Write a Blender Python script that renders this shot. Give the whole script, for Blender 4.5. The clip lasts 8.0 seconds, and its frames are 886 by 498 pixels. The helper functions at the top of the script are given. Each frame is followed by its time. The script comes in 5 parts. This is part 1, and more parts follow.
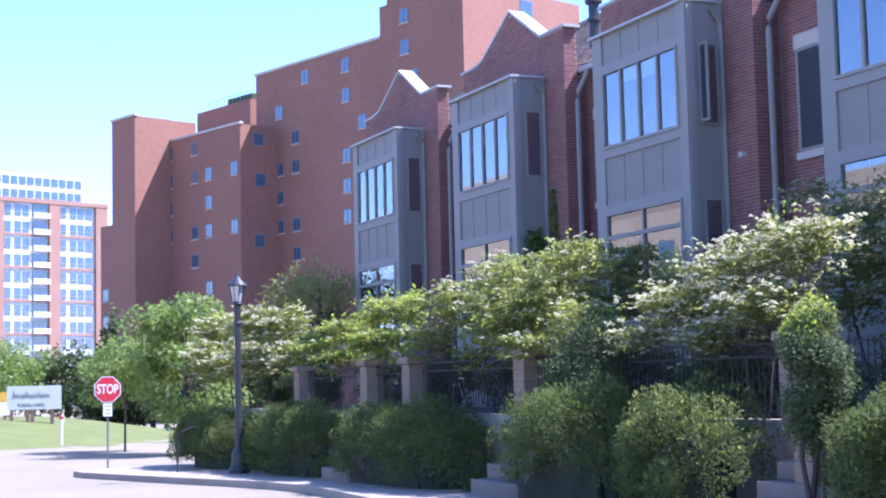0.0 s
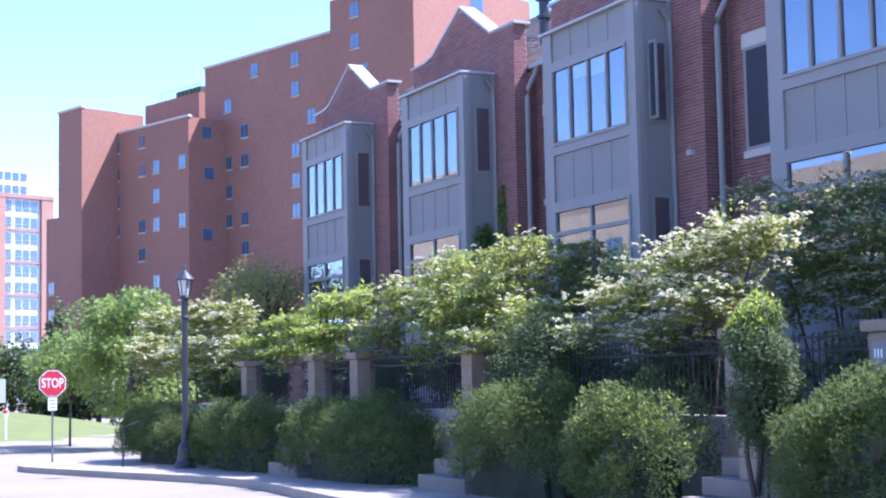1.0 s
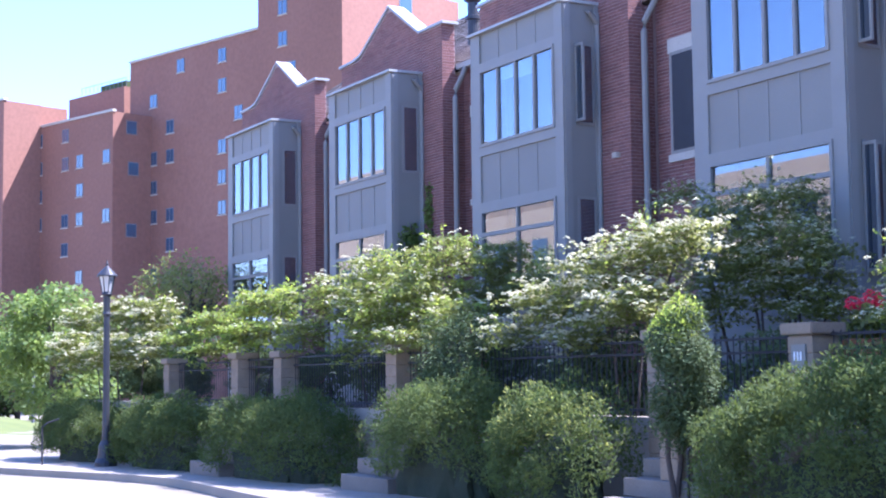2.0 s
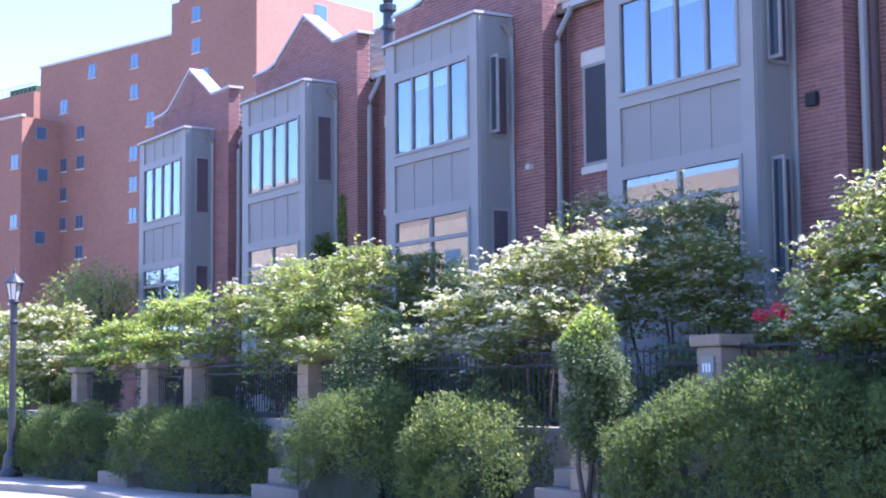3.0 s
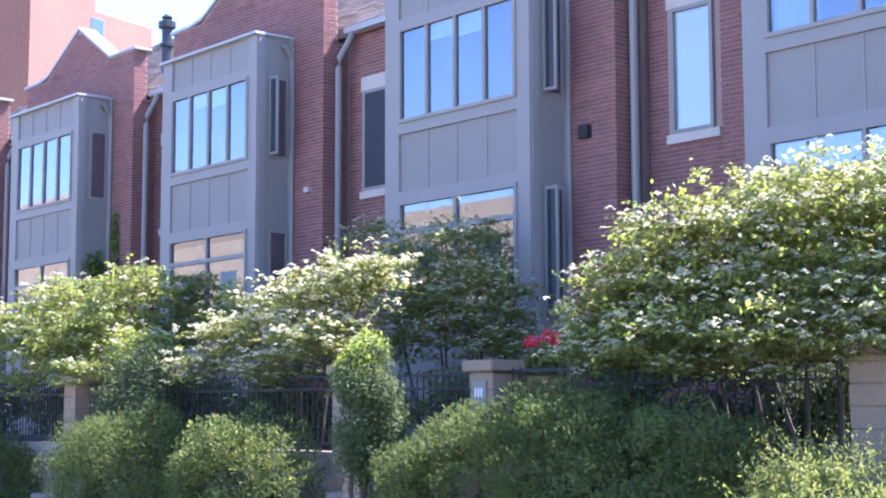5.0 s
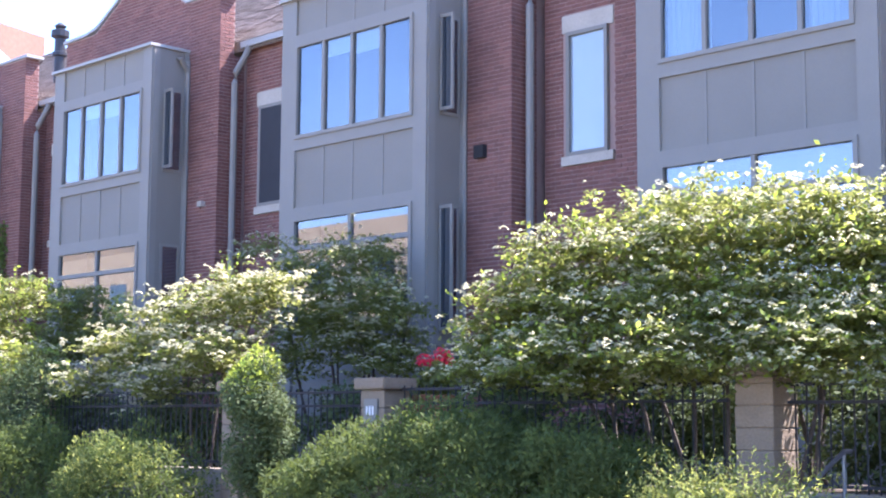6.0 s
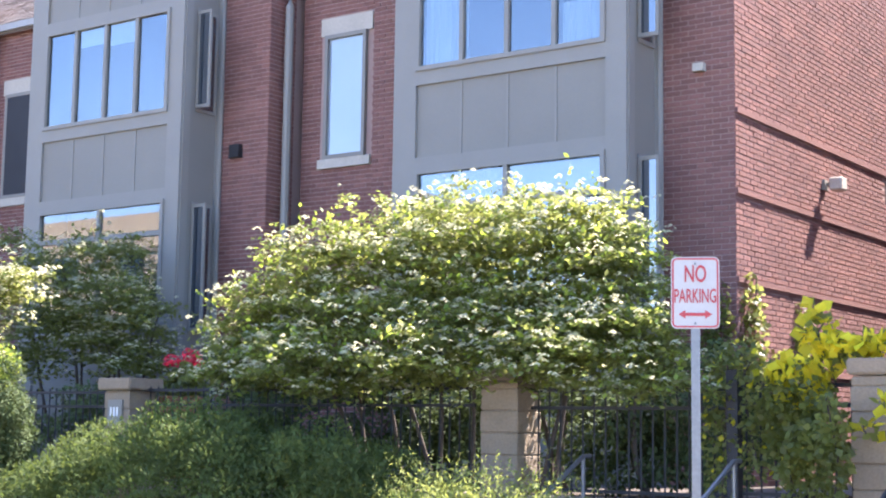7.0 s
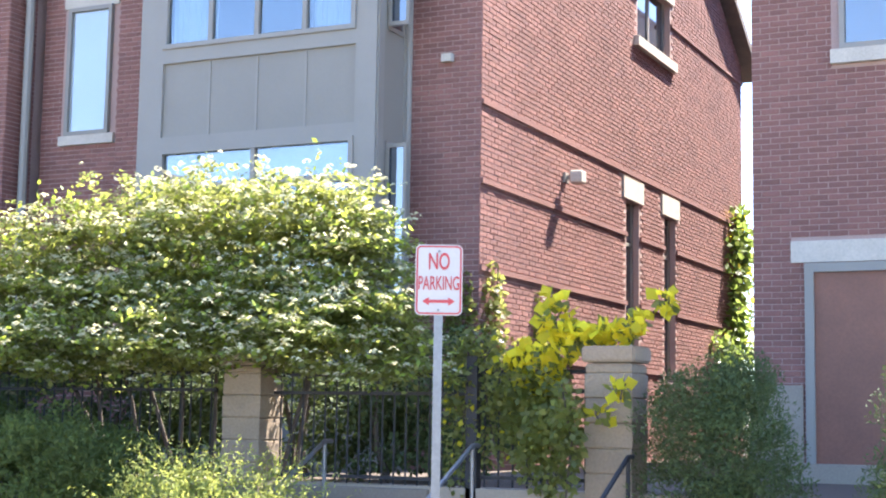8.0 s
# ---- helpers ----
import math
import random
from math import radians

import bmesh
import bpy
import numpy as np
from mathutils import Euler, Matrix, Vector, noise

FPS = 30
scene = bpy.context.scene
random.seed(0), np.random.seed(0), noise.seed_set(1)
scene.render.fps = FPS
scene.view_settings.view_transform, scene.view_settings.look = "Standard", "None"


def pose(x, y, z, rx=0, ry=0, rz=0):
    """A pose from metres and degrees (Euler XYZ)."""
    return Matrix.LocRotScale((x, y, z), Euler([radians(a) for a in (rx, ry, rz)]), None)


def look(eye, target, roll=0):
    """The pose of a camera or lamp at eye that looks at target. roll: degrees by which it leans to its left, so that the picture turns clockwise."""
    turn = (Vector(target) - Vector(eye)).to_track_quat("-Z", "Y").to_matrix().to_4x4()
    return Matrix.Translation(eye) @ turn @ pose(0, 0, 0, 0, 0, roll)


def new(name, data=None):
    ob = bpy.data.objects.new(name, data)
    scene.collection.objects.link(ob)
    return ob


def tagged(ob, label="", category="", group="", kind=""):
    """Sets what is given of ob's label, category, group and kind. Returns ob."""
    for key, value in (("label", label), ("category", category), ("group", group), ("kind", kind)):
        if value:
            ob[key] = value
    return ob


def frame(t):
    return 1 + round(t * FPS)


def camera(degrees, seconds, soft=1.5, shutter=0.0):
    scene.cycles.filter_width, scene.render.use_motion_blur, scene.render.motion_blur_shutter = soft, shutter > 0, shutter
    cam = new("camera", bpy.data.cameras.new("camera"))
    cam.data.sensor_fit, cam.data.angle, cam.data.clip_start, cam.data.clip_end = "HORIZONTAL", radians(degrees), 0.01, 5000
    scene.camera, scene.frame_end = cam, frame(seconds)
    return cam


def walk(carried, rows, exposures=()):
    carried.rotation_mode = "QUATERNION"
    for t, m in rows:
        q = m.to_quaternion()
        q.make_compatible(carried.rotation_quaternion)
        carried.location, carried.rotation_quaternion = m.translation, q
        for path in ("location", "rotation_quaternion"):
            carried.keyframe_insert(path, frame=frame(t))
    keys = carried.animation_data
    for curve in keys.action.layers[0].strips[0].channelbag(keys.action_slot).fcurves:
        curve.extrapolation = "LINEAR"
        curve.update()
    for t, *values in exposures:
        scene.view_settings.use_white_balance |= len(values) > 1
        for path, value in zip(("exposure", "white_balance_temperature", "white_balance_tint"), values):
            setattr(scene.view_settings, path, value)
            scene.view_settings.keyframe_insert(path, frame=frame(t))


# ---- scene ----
cam = camera(33.3, 8.0, soft=2.05)
PATH = [
    (0, (0, 0, 1.5), (-9.1093, 4.0253, 2.4048), -1.383),
    (0.5, (0, 0, 1.5), (-9.0689, 4.1319, 2.3261), -1.257),
    (1, (0, 0, 1.5), (-8.9679, 4.3391, 2.3660), -1.161),
    (1.5, (0, 0, 1.5), (-8.8569, 4.5594, 2.3755), -0.907),
    (3, (0, 0, 1.5), (-8.4389, 5.2862, 2.4169), -0.503),
    (3.5, (0, 0, 1.5), (-8.2404, 5.5719, 2.5246), -0.473),
    (4, (0, 0, 1.5), (-8.0175, 5.8893, 2.5177), -0.392),
    (5.5, (0, 0, 1.5), (-7.3196, 6.7189, 2.6310), -0.051),
    (6, (0, 0, 1.5), (-7.0394, 7.0026, 2.6877), 0.351),
    (6.5, (0, 0, 1.5), (-6.3748, 7.6088, 2.7117), 1.152),
    (7, (0, 0, 1.5), (-5.7724, 8.0733, 2.7250), 0.836),
    (7.5, (0, 0, 1.5), (-5.0338, 8.5561, 2.7060), 1.016),
    (8, (0, 0, 1.5), (-4.3071, 8.9512, 2.6514), 0.933),
]
EXPOSURES = [(0.0, 1.77, 4760, 32), (1.7, 2.03, 4720, 32), (3.5, 2.32, 4820, 32), (5.5, 2.40, 5130, 31), (6.5, 2.46, 5460, 27), (8.0, 2.72, 5770, 18)]
walk(cam, [(t, look(eye, target, roll)) for t, eye, target, roll in PATH], EXPOSURES)

# ---- light ----
SUN_DIR = Vector((0.25, 0.53, 0.87)).normalized()
sun_elev = math.asin(SUN_DIR.z)
sun_turn = math.atan2(SUN_DIR.x, SUN_DIR.y)
world = bpy.data.worlds.new("sky")
scene.world = world
world.use_nodes = True
wn = world.node_tree.nodes
sky = wn.new("ShaderNodeTexSky")
sky.sky_type = "NISHITA"
sky.sun_disc = False
sky.sun_elevation = sun_elev
sky.sun_rotation = sun_turn
sky.dust_density = 0.4
sky.ozone_density = 2.5
world.node_tree.links.new(sky.outputs[0], wn["Background"].inputs[0])
wn["Background"].inputs[1].default_value = 0.112
sun = new("sun", bpy.data.lights.new("sun", "SUN"))
sun.data.energy = 5.0
sun.data.angle = radians(0.5)
sun.data.color = (1.0, 0.87, 0.67)
sun.matrix_world = look(SUN_DIR * 100, (0, 0, 0))


# ---- materials ----
def mat(name, base, second=None, scale=4.0, rough=0.8, metal=0.0, bump=0.0, bump_scale=40.0, spread=0.5, fine=0.12, random_hue=0.0, island=0.0):
    """Two-scale noise between two colours, fine grain and bump."""
    m = bpy.data.materials.new(name)
    m.use_nodes = True
    nt = m.node_tree
    n, l = nt.nodes, nt.links
    bs = n["Principled BSDF"]
    bs.inputs["Roughness"].default_value = rough
    bs.inputs["Metallic"].default_value = metal
    tc = n.new("ShaderNodeTexCoord")
    n1 = n.new("ShaderNodeTexNoise")
    n1.inputs["Scale"].default_value = scale
    n1.inputs["Detail"].default_value = 6
    l.new(tc.outputs["Object"], n1.inputs["Vector"])
    mix = n.new("ShaderNodeMix")
    mix.data_type = "RGBA"
    second = second or tuple(c * 0.75 for c in base)
    mix.inputs["A"].default_value = (*base, 1)
    mix.inputs["B"].default_value = (*second, 1)
    ramp = n.new("ShaderNodeMapRange")
    ramp.inputs["From Min"].default_value = 0.5 - spread / 2
    ramp.inputs["From Max"].default_value = 0.5 + spread / 2
    l.new(n1.outputs["Fac"], ramp.inputs["Value"])
    l.new(ramp.outputs["Result"], mix.inputs["Factor"])
    n2 = n.new("ShaderNodeTexNoise")
    n2.inputs["Scale"].default_value = bump_scale
    n2.inputs["Detail"].default_value = 4
    l.new(tc.outputs["Object"], n2.inputs["Vector"])
    hsv = n.new("ShaderNodeHueSaturation")
    val = n.new("ShaderNodeMapRange")
    val.inputs["To Min"].default_value = 1 - fine * 2
    val.inputs["To Max"].default_value = 1 + fine * 2
    l.new(n2.outputs["Fac"], val.inputs["Value"])
    value = val.outputs["Result"]
    if random_hue or island:
        src = n.new("ShaderNodeObjectInfo").outputs["Random"] if random_hue else n.new("ShaderNodeNewGeometry").outputs["Random Per Island"]
        rv = n.new("ShaderNodeMapRange")
        amount = random_hue or island
        rv.inputs["To Min"].default_value = 1 - amount
        rv.inputs["To Max"].default_value = 1 + amount
        l.new(src, rv.inputs["Value"])
        mul = n.new("ShaderNodeMath")
        mul.operation = "MULTIPLY"
        l.new(value, mul.inputs[0])
        l.new(rv.outputs["Result"], mul.inputs[1])
        value = mul.outputs[0]
    l.new(value, hsv.inputs["Value"])
    l.new(mix.outputs["Result"], hsv.inputs["Color"])
    l.new(hsv.outputs["Color"], bs.inputs["Base Color"])
    if bump:
        b = n.new("ShaderNodeBump")
        b.inputs["Strength"].default_value = bump
        b.inputs["Distance"].default_value = 0.02
        l.new(n2.outputs["Fac"], b.inputs["Height"])
        l.new(b.outputs["Normal"], bs.inputs["Normal"])
    return m


M_BRICK = mat("red_brick", (0.225, 0.105, 0.083), (0.17, 0.078, 0.063), scale=1.3, rough=0.88, bump=0.4, island=0.17)
M_MORTAR = mat("mortar", (0.38, 0.27, 0.23), (0.31, 0.22, 0.19), scale=2, rough=0.95, bump=0.3)
M_TALLBRICK = mat("far_red_brick", (0.272, 0.135, 0.088), (0.228, 0.11, 0.072), scale=0.15, rough=0.9, bump_scale=3)
M_PANEL = mat("grey_painted_panel", (0.22, 0.208, 0.175), (0.20, 0.188, 0.158), scale=1.2, rough=0.6, fine=0.03)
M_TRIM = mat("grey_trim", (0.24, 0.228, 0.195), (0.22, 0.208, 0.178), scale=2, rough=0.55, fine=0.03)
M_STONE = mat("pale_limestone", (0.50, 0.46, 0.38), (0.42, 0.38, 0.31), scale=3, rough=0.85, bump=0.2)
M_PILLAR = mat("tan_stone", (0.27, 0.21, 0.14), (0.21, 0.165, 0.112), scale=4, rough=0.9, bump=0.4)
M_CONCRETE = mat("concrete", (0.31, 0.268, 0.205), (0.23, 0.2, 0.155), scale=1.1, rough=0.9, bump=0.25)
# Concrete darkened to carry the shade lying on the garden steps.
M_STEP = mat("shade_toned_concrete", (0.20, 0.175, 0.14), (0.15, 0.13, 0.105), scale=2.2, rough=0.92, bump=0.3)
M_ASPHALT = mat("pale_asphalt", (0.225, 0.195, 0.138), (0.175, 0.152, 0.108), scale=0.35, rough=0.9, bump=0.4, bump_scale=60)
M_GRASS = mat("grass", (0.125, 0.145, 0.028), (0.085, 0.105, 0.02), scale=0.8, rough=0.9, bump_scale=25)
M_SOIL = mat("soil", (0.09, 0.07, 0.05), rough=0.95, bump=0.5)
M_BLACK = mat("black_iron", (0.02, 0.02, 0.022), rough=0.7, metal=0.0, fine=0.05)
M_ROOF = mat("brown_shingle", (0.20, 0.16, 0.13), (0.13, 0.11, 0.095), scale=5, rough=0.9, bump=0.5, island=0.25)
M_COPING = mat("pale_metal_coping", (0.38, 0.375, 0.35), (0.33, 0.33, 0.31), scale=3, rough=0.5)
M_STEEL = mat("galvanised_steel", (0.22, 0.225, 0.23), (0.18, 0.185, 0.19), scale=8, rough=0.42, metal=0.7)
M_WHITE = mat("white_sheet", (0.78, 0.78, 0.76), (0.72, 0.72, 0.7), scale=3, rough=0.4, fine=0.03)
M_RED = mat("red_sheet", (0.55, 0.02, 0.03), (0.48, 0.02, 0.03), scale=3, rough=0.4, fine=0.03)


def glass(name, tint, rough=0.03):
    m = bpy.data.materials.new(name)
    m.use_nodes = True
    bs = m.node_tree.nodes["Principled BSDF"]
    bs.inputs["Base Color"].default_value = (*tint, 1)
    bs.inputs["Roughness"].default_value = rough
    bs.inputs["Metallic"].default_value = 0.0
    bs.inputs["Specular IOR Level"].default_value = 1.0
    bs.inputs["IOR"].default_value = 2.0
    return m


M_GLASS = glass("window_glass", (0.03, 0.04, 0.05))


def clear_glass(name, tint):
    """Thin pane: looks through, with a gloss that grows at a slant."""
    m = bpy.data.materials.new(name)
    m.use_nodes = True
    n, l = m.node_tree.nodes, m.node_tree.links
    n.remove(n["Principled BSDF"])
    tr, gl, fr, pw, mr, ms = (n.new("ShaderNode" + k) for k in ("BsdfTransparent", "BsdfGlossy", "LayerWeight", "Math", "MapRange", "MixShader"))
    tr.inputs["Color"].default_value = (*tint, 1)
    gl.inputs["Roughness"].default_value = 0.015
    fr.inputs["Blend"].default_value = 0.5
    pw.operation = "POWER"
    pw.inputs[1].default_value = 3.0
    mr.inputs["To Min"].default_value = 0.17
    mr.inputs["To Max"].default_value = 0.85
    l.new(fr.outputs["Facing"], pw.inputs[0])
    l.new(pw.outputs[0], mr.inputs["Value"])
    l.new(mr.outputs["Result"], ms.inputs[0])
    l.new(tr.outputs[0], ms.inputs[1])
    l.new(gl.outputs[0], ms.inputs[2])
    l.new(ms.outputs[0], n["Material Output"].inputs["Surface"])
    return m


M_CLEAR = clear_glass("clear_pane", (0.72, 0.78, 0.8))
# Dark tone for a pane that should show no sky.
M_PANE_DARK = mat("dark_pane_sheet", (0.035, 0.037, 0.042), (0.028, 0.03, 0.034), scale=3, rough=0.75, bump_scale=300, fine=0.2)
# Room gloom is put into this low wall colour.
M_ROOM = mat("gloom_room_wall", (0.10, 0.095, 0.09), (0.08, 0.078, 0.075), scale=1, rough=0.9)
M_BLIND = mat("white_blind", (0.72, 0.73, 0.74), (0.66, 0.67, 0.69), scale=2, rough=0.8, fine=0.04)


# ---- mesh helpers ----
def box(bm, x0, x1, y0, y1, z0, z1):
    vs = [bm.verts.new((x, y, z)) for z in (z0, z1) for x, y in ((x0, y0), (x1, y0), (x1, y1), (x0, y1))]
    for f in ((3, 2, 1, 0), (4, 5, 6, 7), (0, 1, 5, 4), (1, 2, 6, 5), (2, 3, 7, 6), (3, 0, 4, 7)):
        bm.faces.new([vs[i] for i in f])
    return vs


def boxes(*dims):
    bm = bmesh.new()
    for d in dims:
        box(bm, *d)
    return bm


def tube(bm, pts, r, n=8, caps=True):
    """A tube along points; r one radius or one for each."""
    pts = [Vector(p) for p in pts]
    rs = r if isinstance(r, (list, tuple)) else [r] * len(pts)
    rings = []
    for i, p in enumerate(pts):
        d = (pts[min(i + 1, len(pts) - 1)] - pts[max(i - 1, 0)]).normalized()
        a = d.orthogonal().normalized() if abs(d.z) < 0.99 else Vector((1, 0, 0))
        a = (a - d * a.dot(d)).normalized()
        b = d.cross(a)
        rings.append([bm.verts.new(p + (a * math.cos(k * 2 * math.pi / n) + b * math.sin(k * 2 * math.pi / n)) * rs[i]) for k in range(n)])
    for q, s in zip(rings, rings[1:]):
        for k in range(n):
            bm.faces.new((q[k], q[(k + 1) % n], s[(k + 1) % n], s[k]))
    if caps:
        bm.faces.new(rings[0][::-1])
        bm.faces.new(rings[-1])
    return bm


def prism(bm, poly, y0, y1):
    """A polygon in x and z drawn out from y0 to y1."""
    a = [bm.verts.new((x, y0, z)) for x, z in poly]
    b = [bm.verts.new((x, y1, z)) for x, z in poly]
    bm.faces.new(a)
    bm.faces.new(b[::-1])
    for i in range(len(poly)):
        j = (i + 1) % len(poly)
        bm.faces.new((a[j], a[i], b[i], b[j]))
    return bm


def mesh_of(name, bm, material, smooth=False):
    me = bpy.data.meshes.new(name)
    bmesh.ops.recalc_face_normals(bm, faces=bm.faces)
    bm.to_mesh(me)
    bm.free()
    me.materials.append(material)
    if smooth:
        for p in me.polygons:
            p.use_smooth = True
    return me


def part(name, bm, material, parent, label="", smooth=False):
    ob = new(name, mesh_of(name, bm, material, smooth))
    ob.parent = parent
    if label:
        tagged(ob, label)
    return ob


def thing(name, at, label, category, group="", kind=""):
    ob = new(name)
    ob.location = at
    return tagged(ob, label, category, group, kind)


# ---- ground ----
def ground_z(x):
    """The street falls gently towards the crossing."""
    x = max(-60.0, min(-4.0, x))
    return 0.018 * (x + 4)


def sheet(name, xs, y_of, material, label, category, lift=0.0):
    """A strip of ground between two lines of y, following the street's fall."""
    bm = bmesh.new()
    rows = []
    for x in xs:
        y0, y1 = y_of(x)
        rows.append([bm.verts.new((x, y0 + (y1 - y0) * k / 4, ground_z(x) + lift)) for k in range(5)])
    for a, b in zip(rows, rows[1:]):
        for k in range(4):
            bm.faces.new((a[k], b[k], b[k + 1], a[k + 1]))
    ob = new(name, mesh_of(name, bm, material))
    return tagged(ob, label, category, kind="structure")


def kerb_y(x):
    """The kerb swings out to the street at the corner."""
    pts = ((-44.5, 9.2), (-42.5, 7.3), (-41.0, 7.3), (-36.0, 8.15), (-30.7, 9.2), (-28.0, 9.35), (-22.0, 8.6), (-16.0, 8.05), (40.0, 8.05))
    for (xa, ya), (xb, yb) in zip(pts, pts[1:]):
        if xa <= x <= xb:
            return ya + (yb - ya) * (x - xa) / (xb - xa)
    return 8.05


XS = [-44.5 + 0.5 * i for i in range(0, 120)]
bm = bmesh.new()
rings = []
for x in (-3000, -600, -200, -60, -50, -40, -30, -20, -10, -4, 10, 60, 600, 3000):
    rings.append([bm.verts.new((x, y, ground_z(x) - 0.15)) for y in (-3000, -200, -20, 0, 8, 30, 200, 3000)])
for a, b in zip(rings, rings[1:]):
    for k in range(7):
        bm.faces.new((a[k], b[k], b[k + 1], a[k + 1]))
tagged(new("ground", mesh_of("ground", bm, M_ASPHALT)), "pale worn asphalt street and ground", "road", kind="structure")
sheet("pavement", XS, lambda x: (kerb_y(x) + 0.15, 11.5), M_CONCRETE, "grey concrete pavement with sunlit patches", "pavement")
bm = bmesh.new()
rows = []
for x in XS:
    y, z = kerb_y(x), ground_z(x)
    rows.append([bm.verts.new(v) for v in ((x, y, z - 0.16), (x, y + 0.02, z + 0.002), (x, y + 0.05, z + 0.012), (x, y + 0.16, z + 0.012), (x, y + 0.17, z - 0.16))])
for a, b in zip(rows, rows[1:]):
    for k in range(4):
        bm.faces.new((a[k], b[k], b[k + 1], a[k + 1]))
bm.faces.new(rows[0])
tagged(new("kerb", mesh_of("kerb", bm, M_CONCRETE)), "pale concrete kerb along the street", "kerb", kind="structure")
# paving slabs
slabs = bpy.data.objects["pavement"]
x = -43.6
while x < -12:
    for k in range(2):
        bm = bmesh.new()
        ring = []
        for px, py in ((x, k), (x + 1.48, k), (x + 1.48, k + 1), (x, k + 1)):
            y0 = kerb_y(px) + 0.19
            ring.append((px, y0 + (11.4 - y0) * py / 2 + (0.006 if py == k else -0.006), ground_z(px)))
        lo = [bm.verts.new((a, b, c - 0.02)) for a, b, c in ring]
        hi = [bm.verts.new((a, b, c + 0.006)) for a, b, c in ring]
        bm.faces.new(hi)
        for i in range(4):
            bm.faces.new((lo[i], lo[(i + 1) % 4], hi[(i + 1) % 4], hi[i]))
        part("slab", bm, M_CONCRETE, slabs)
    x += 1.5
# raised front gardens behind a low stone wall
bm = boxes((-43.0, 14.0, 11.75, 45.0, -1.0, 0.9))
tagged(new("garden_terrace", mesh_of("garden_terrace", bm, M_SOIL)), "raised front garden of dark soil", "ground", kind="structure")
bm = boxes((-43.0, 14.0, 11.45, 11.75, -1.0, 0.94))
tagged(new("garden_wall", mesh_of("garden_wall", bm, M_CONCRETE)), "low concrete retaining wall under the fence", "wall", kind="structure")

# ---- townhouses ----
WALL_Y, FRONT_Y, RECESS_Y, EAVE_Z, RIDGE_Y, BACK_Y = 16.37, 15.5, 16.95, 8.75, 22.9, 29.2
PARAPET = 0.34
RIDGE_Z = EAVE_Z + 0.65 * (RIDGE_Y - 16.9)
BASE_Z = 0.9
BAYS = (-38.18, -30.84, -23.5, -16.0, -8.42)


def bricks_mesh(name, quads, u, v, n, length=0.203, height=0.0575, joint=0.01, proud=0.008, skip=(), jitter=0.0025, seed=1):
    """Running-bond bricks as shallow blocks on rectangles (u0, u1, v0, v1) of the plane origin + u, v, with normal n; none inside skip."""
    rnd = random.Random(seed)
    verts, faces = [], []
    o, u, v, n = (Vector(a) for a in (quads[0], u, v, n))
    for u0, u1, v0, v1 in quads[1:]:
        row = 0
        z = v0
        while z + height <= v1 + 0.02:
            x = u0 - (length + joint) / 2 * (row % 2)
            while x < u1:
                spans = [(max(x, u0), min(x + length, u1))]
                for p, q, r, s in skip:
                    if r < z + height * 0.6 and s > z + height * 0.4:
                        spans = [e for a, b in spans for e in ((a, min(b, p)), (max(a, q), b)) if e[1] - e[0] > 0.0] if any(p < b and q > a for a, b in spans) else spans
                for a, b in spans:
                    if b - a < 0.03:
                        continue
                    pr = proud + rnd.uniform(-jitter, jitter)
                    base = len(verts)
                    for du, dv, dn in ((a, z, 0), (b, z, 0), (b, z + height, 0), (a, z + height, 0), (a + .003, z + .003, pr), (b - .003, z + .003, pr), (b - .003, z + height - .003, pr), (a + .003, z + height - .003, pr)):
                        verts.append(o + u * du + v * dv + n * dn)
                    for f in ((4, 5, 6, 7), (0, 1, 5, 4), (1, 2, 6, 5), (2, 3, 7, 6), (3, 0, 4, 7)):
                        faces.append([base + k for k in f])
                x += length + joint
            z += height + joint
            row += 1
    me = bpy.data.meshes.new(name)
    me.from_pydata([tuple(p) for p in verts], [], faces)
    return me


def brick_field(name, parent, me, label="red bricks laid in running bond"):
    me.materials.append(M_BRICK)
    ob = new(name, me)
    ob.parent = parent
    return tagged(ob, label, kind="stuff")


def window(parent, x0, x1, z0, z1, y, panes=1, sill=False, frame_mat=None, transom=None):
    """A framed window facing the street at depth y, each light a pane of its own."""
    fm = frame_mat or M_TRIM
    w = part("window", boxes((x0, x1, y - 0.02, y + 0.05, z0, z0 + 0.06), (x0, x1, y - 0.02, y + 0.05, z1 - 0.06, z1), (x0, x0 + 0.06, y - 0.02, y + 0.05, z0 + 0.06, z1 - 0.06), (x1 - 0.06, x1, y - 0.02, y + 0.05, z0 + 0.06, z1 - 0.06)), fm, parent)
    step = (x1 - x0 - 0.06) / panes
    for i in range(panes):
        a, b = x0 + 0.06 + i * step, x0 + (i + 1) * step
        if i < panes - 1:
            part("mullion", boxes((b, b + 0.06, y - 0.012, y + 0.05, z0 + 0.06, z1 - 0.06)), fm, w)
        if transom:
            part("transom", boxes((a, b, y - 0.014, y + 0.05, transom - 0.04, transom + 0.04)), fm, w)
            part("pane", boxes((a, b, y + 0.03, y + 0.036, z0 + 0.06, transom - 0.04)), M_CLEAR, w)
            part("pane", boxes((a, b, y + 0.03, y + 0.036, transom + 0.04, z1 - 0.06)), M_CLEAR, w)
        else:
            part("pane", boxes((a, b, y + 0.03, y + 0.036, z0 + 0.06, z1 - 0.06)), M_CLEAR, w)
    return w


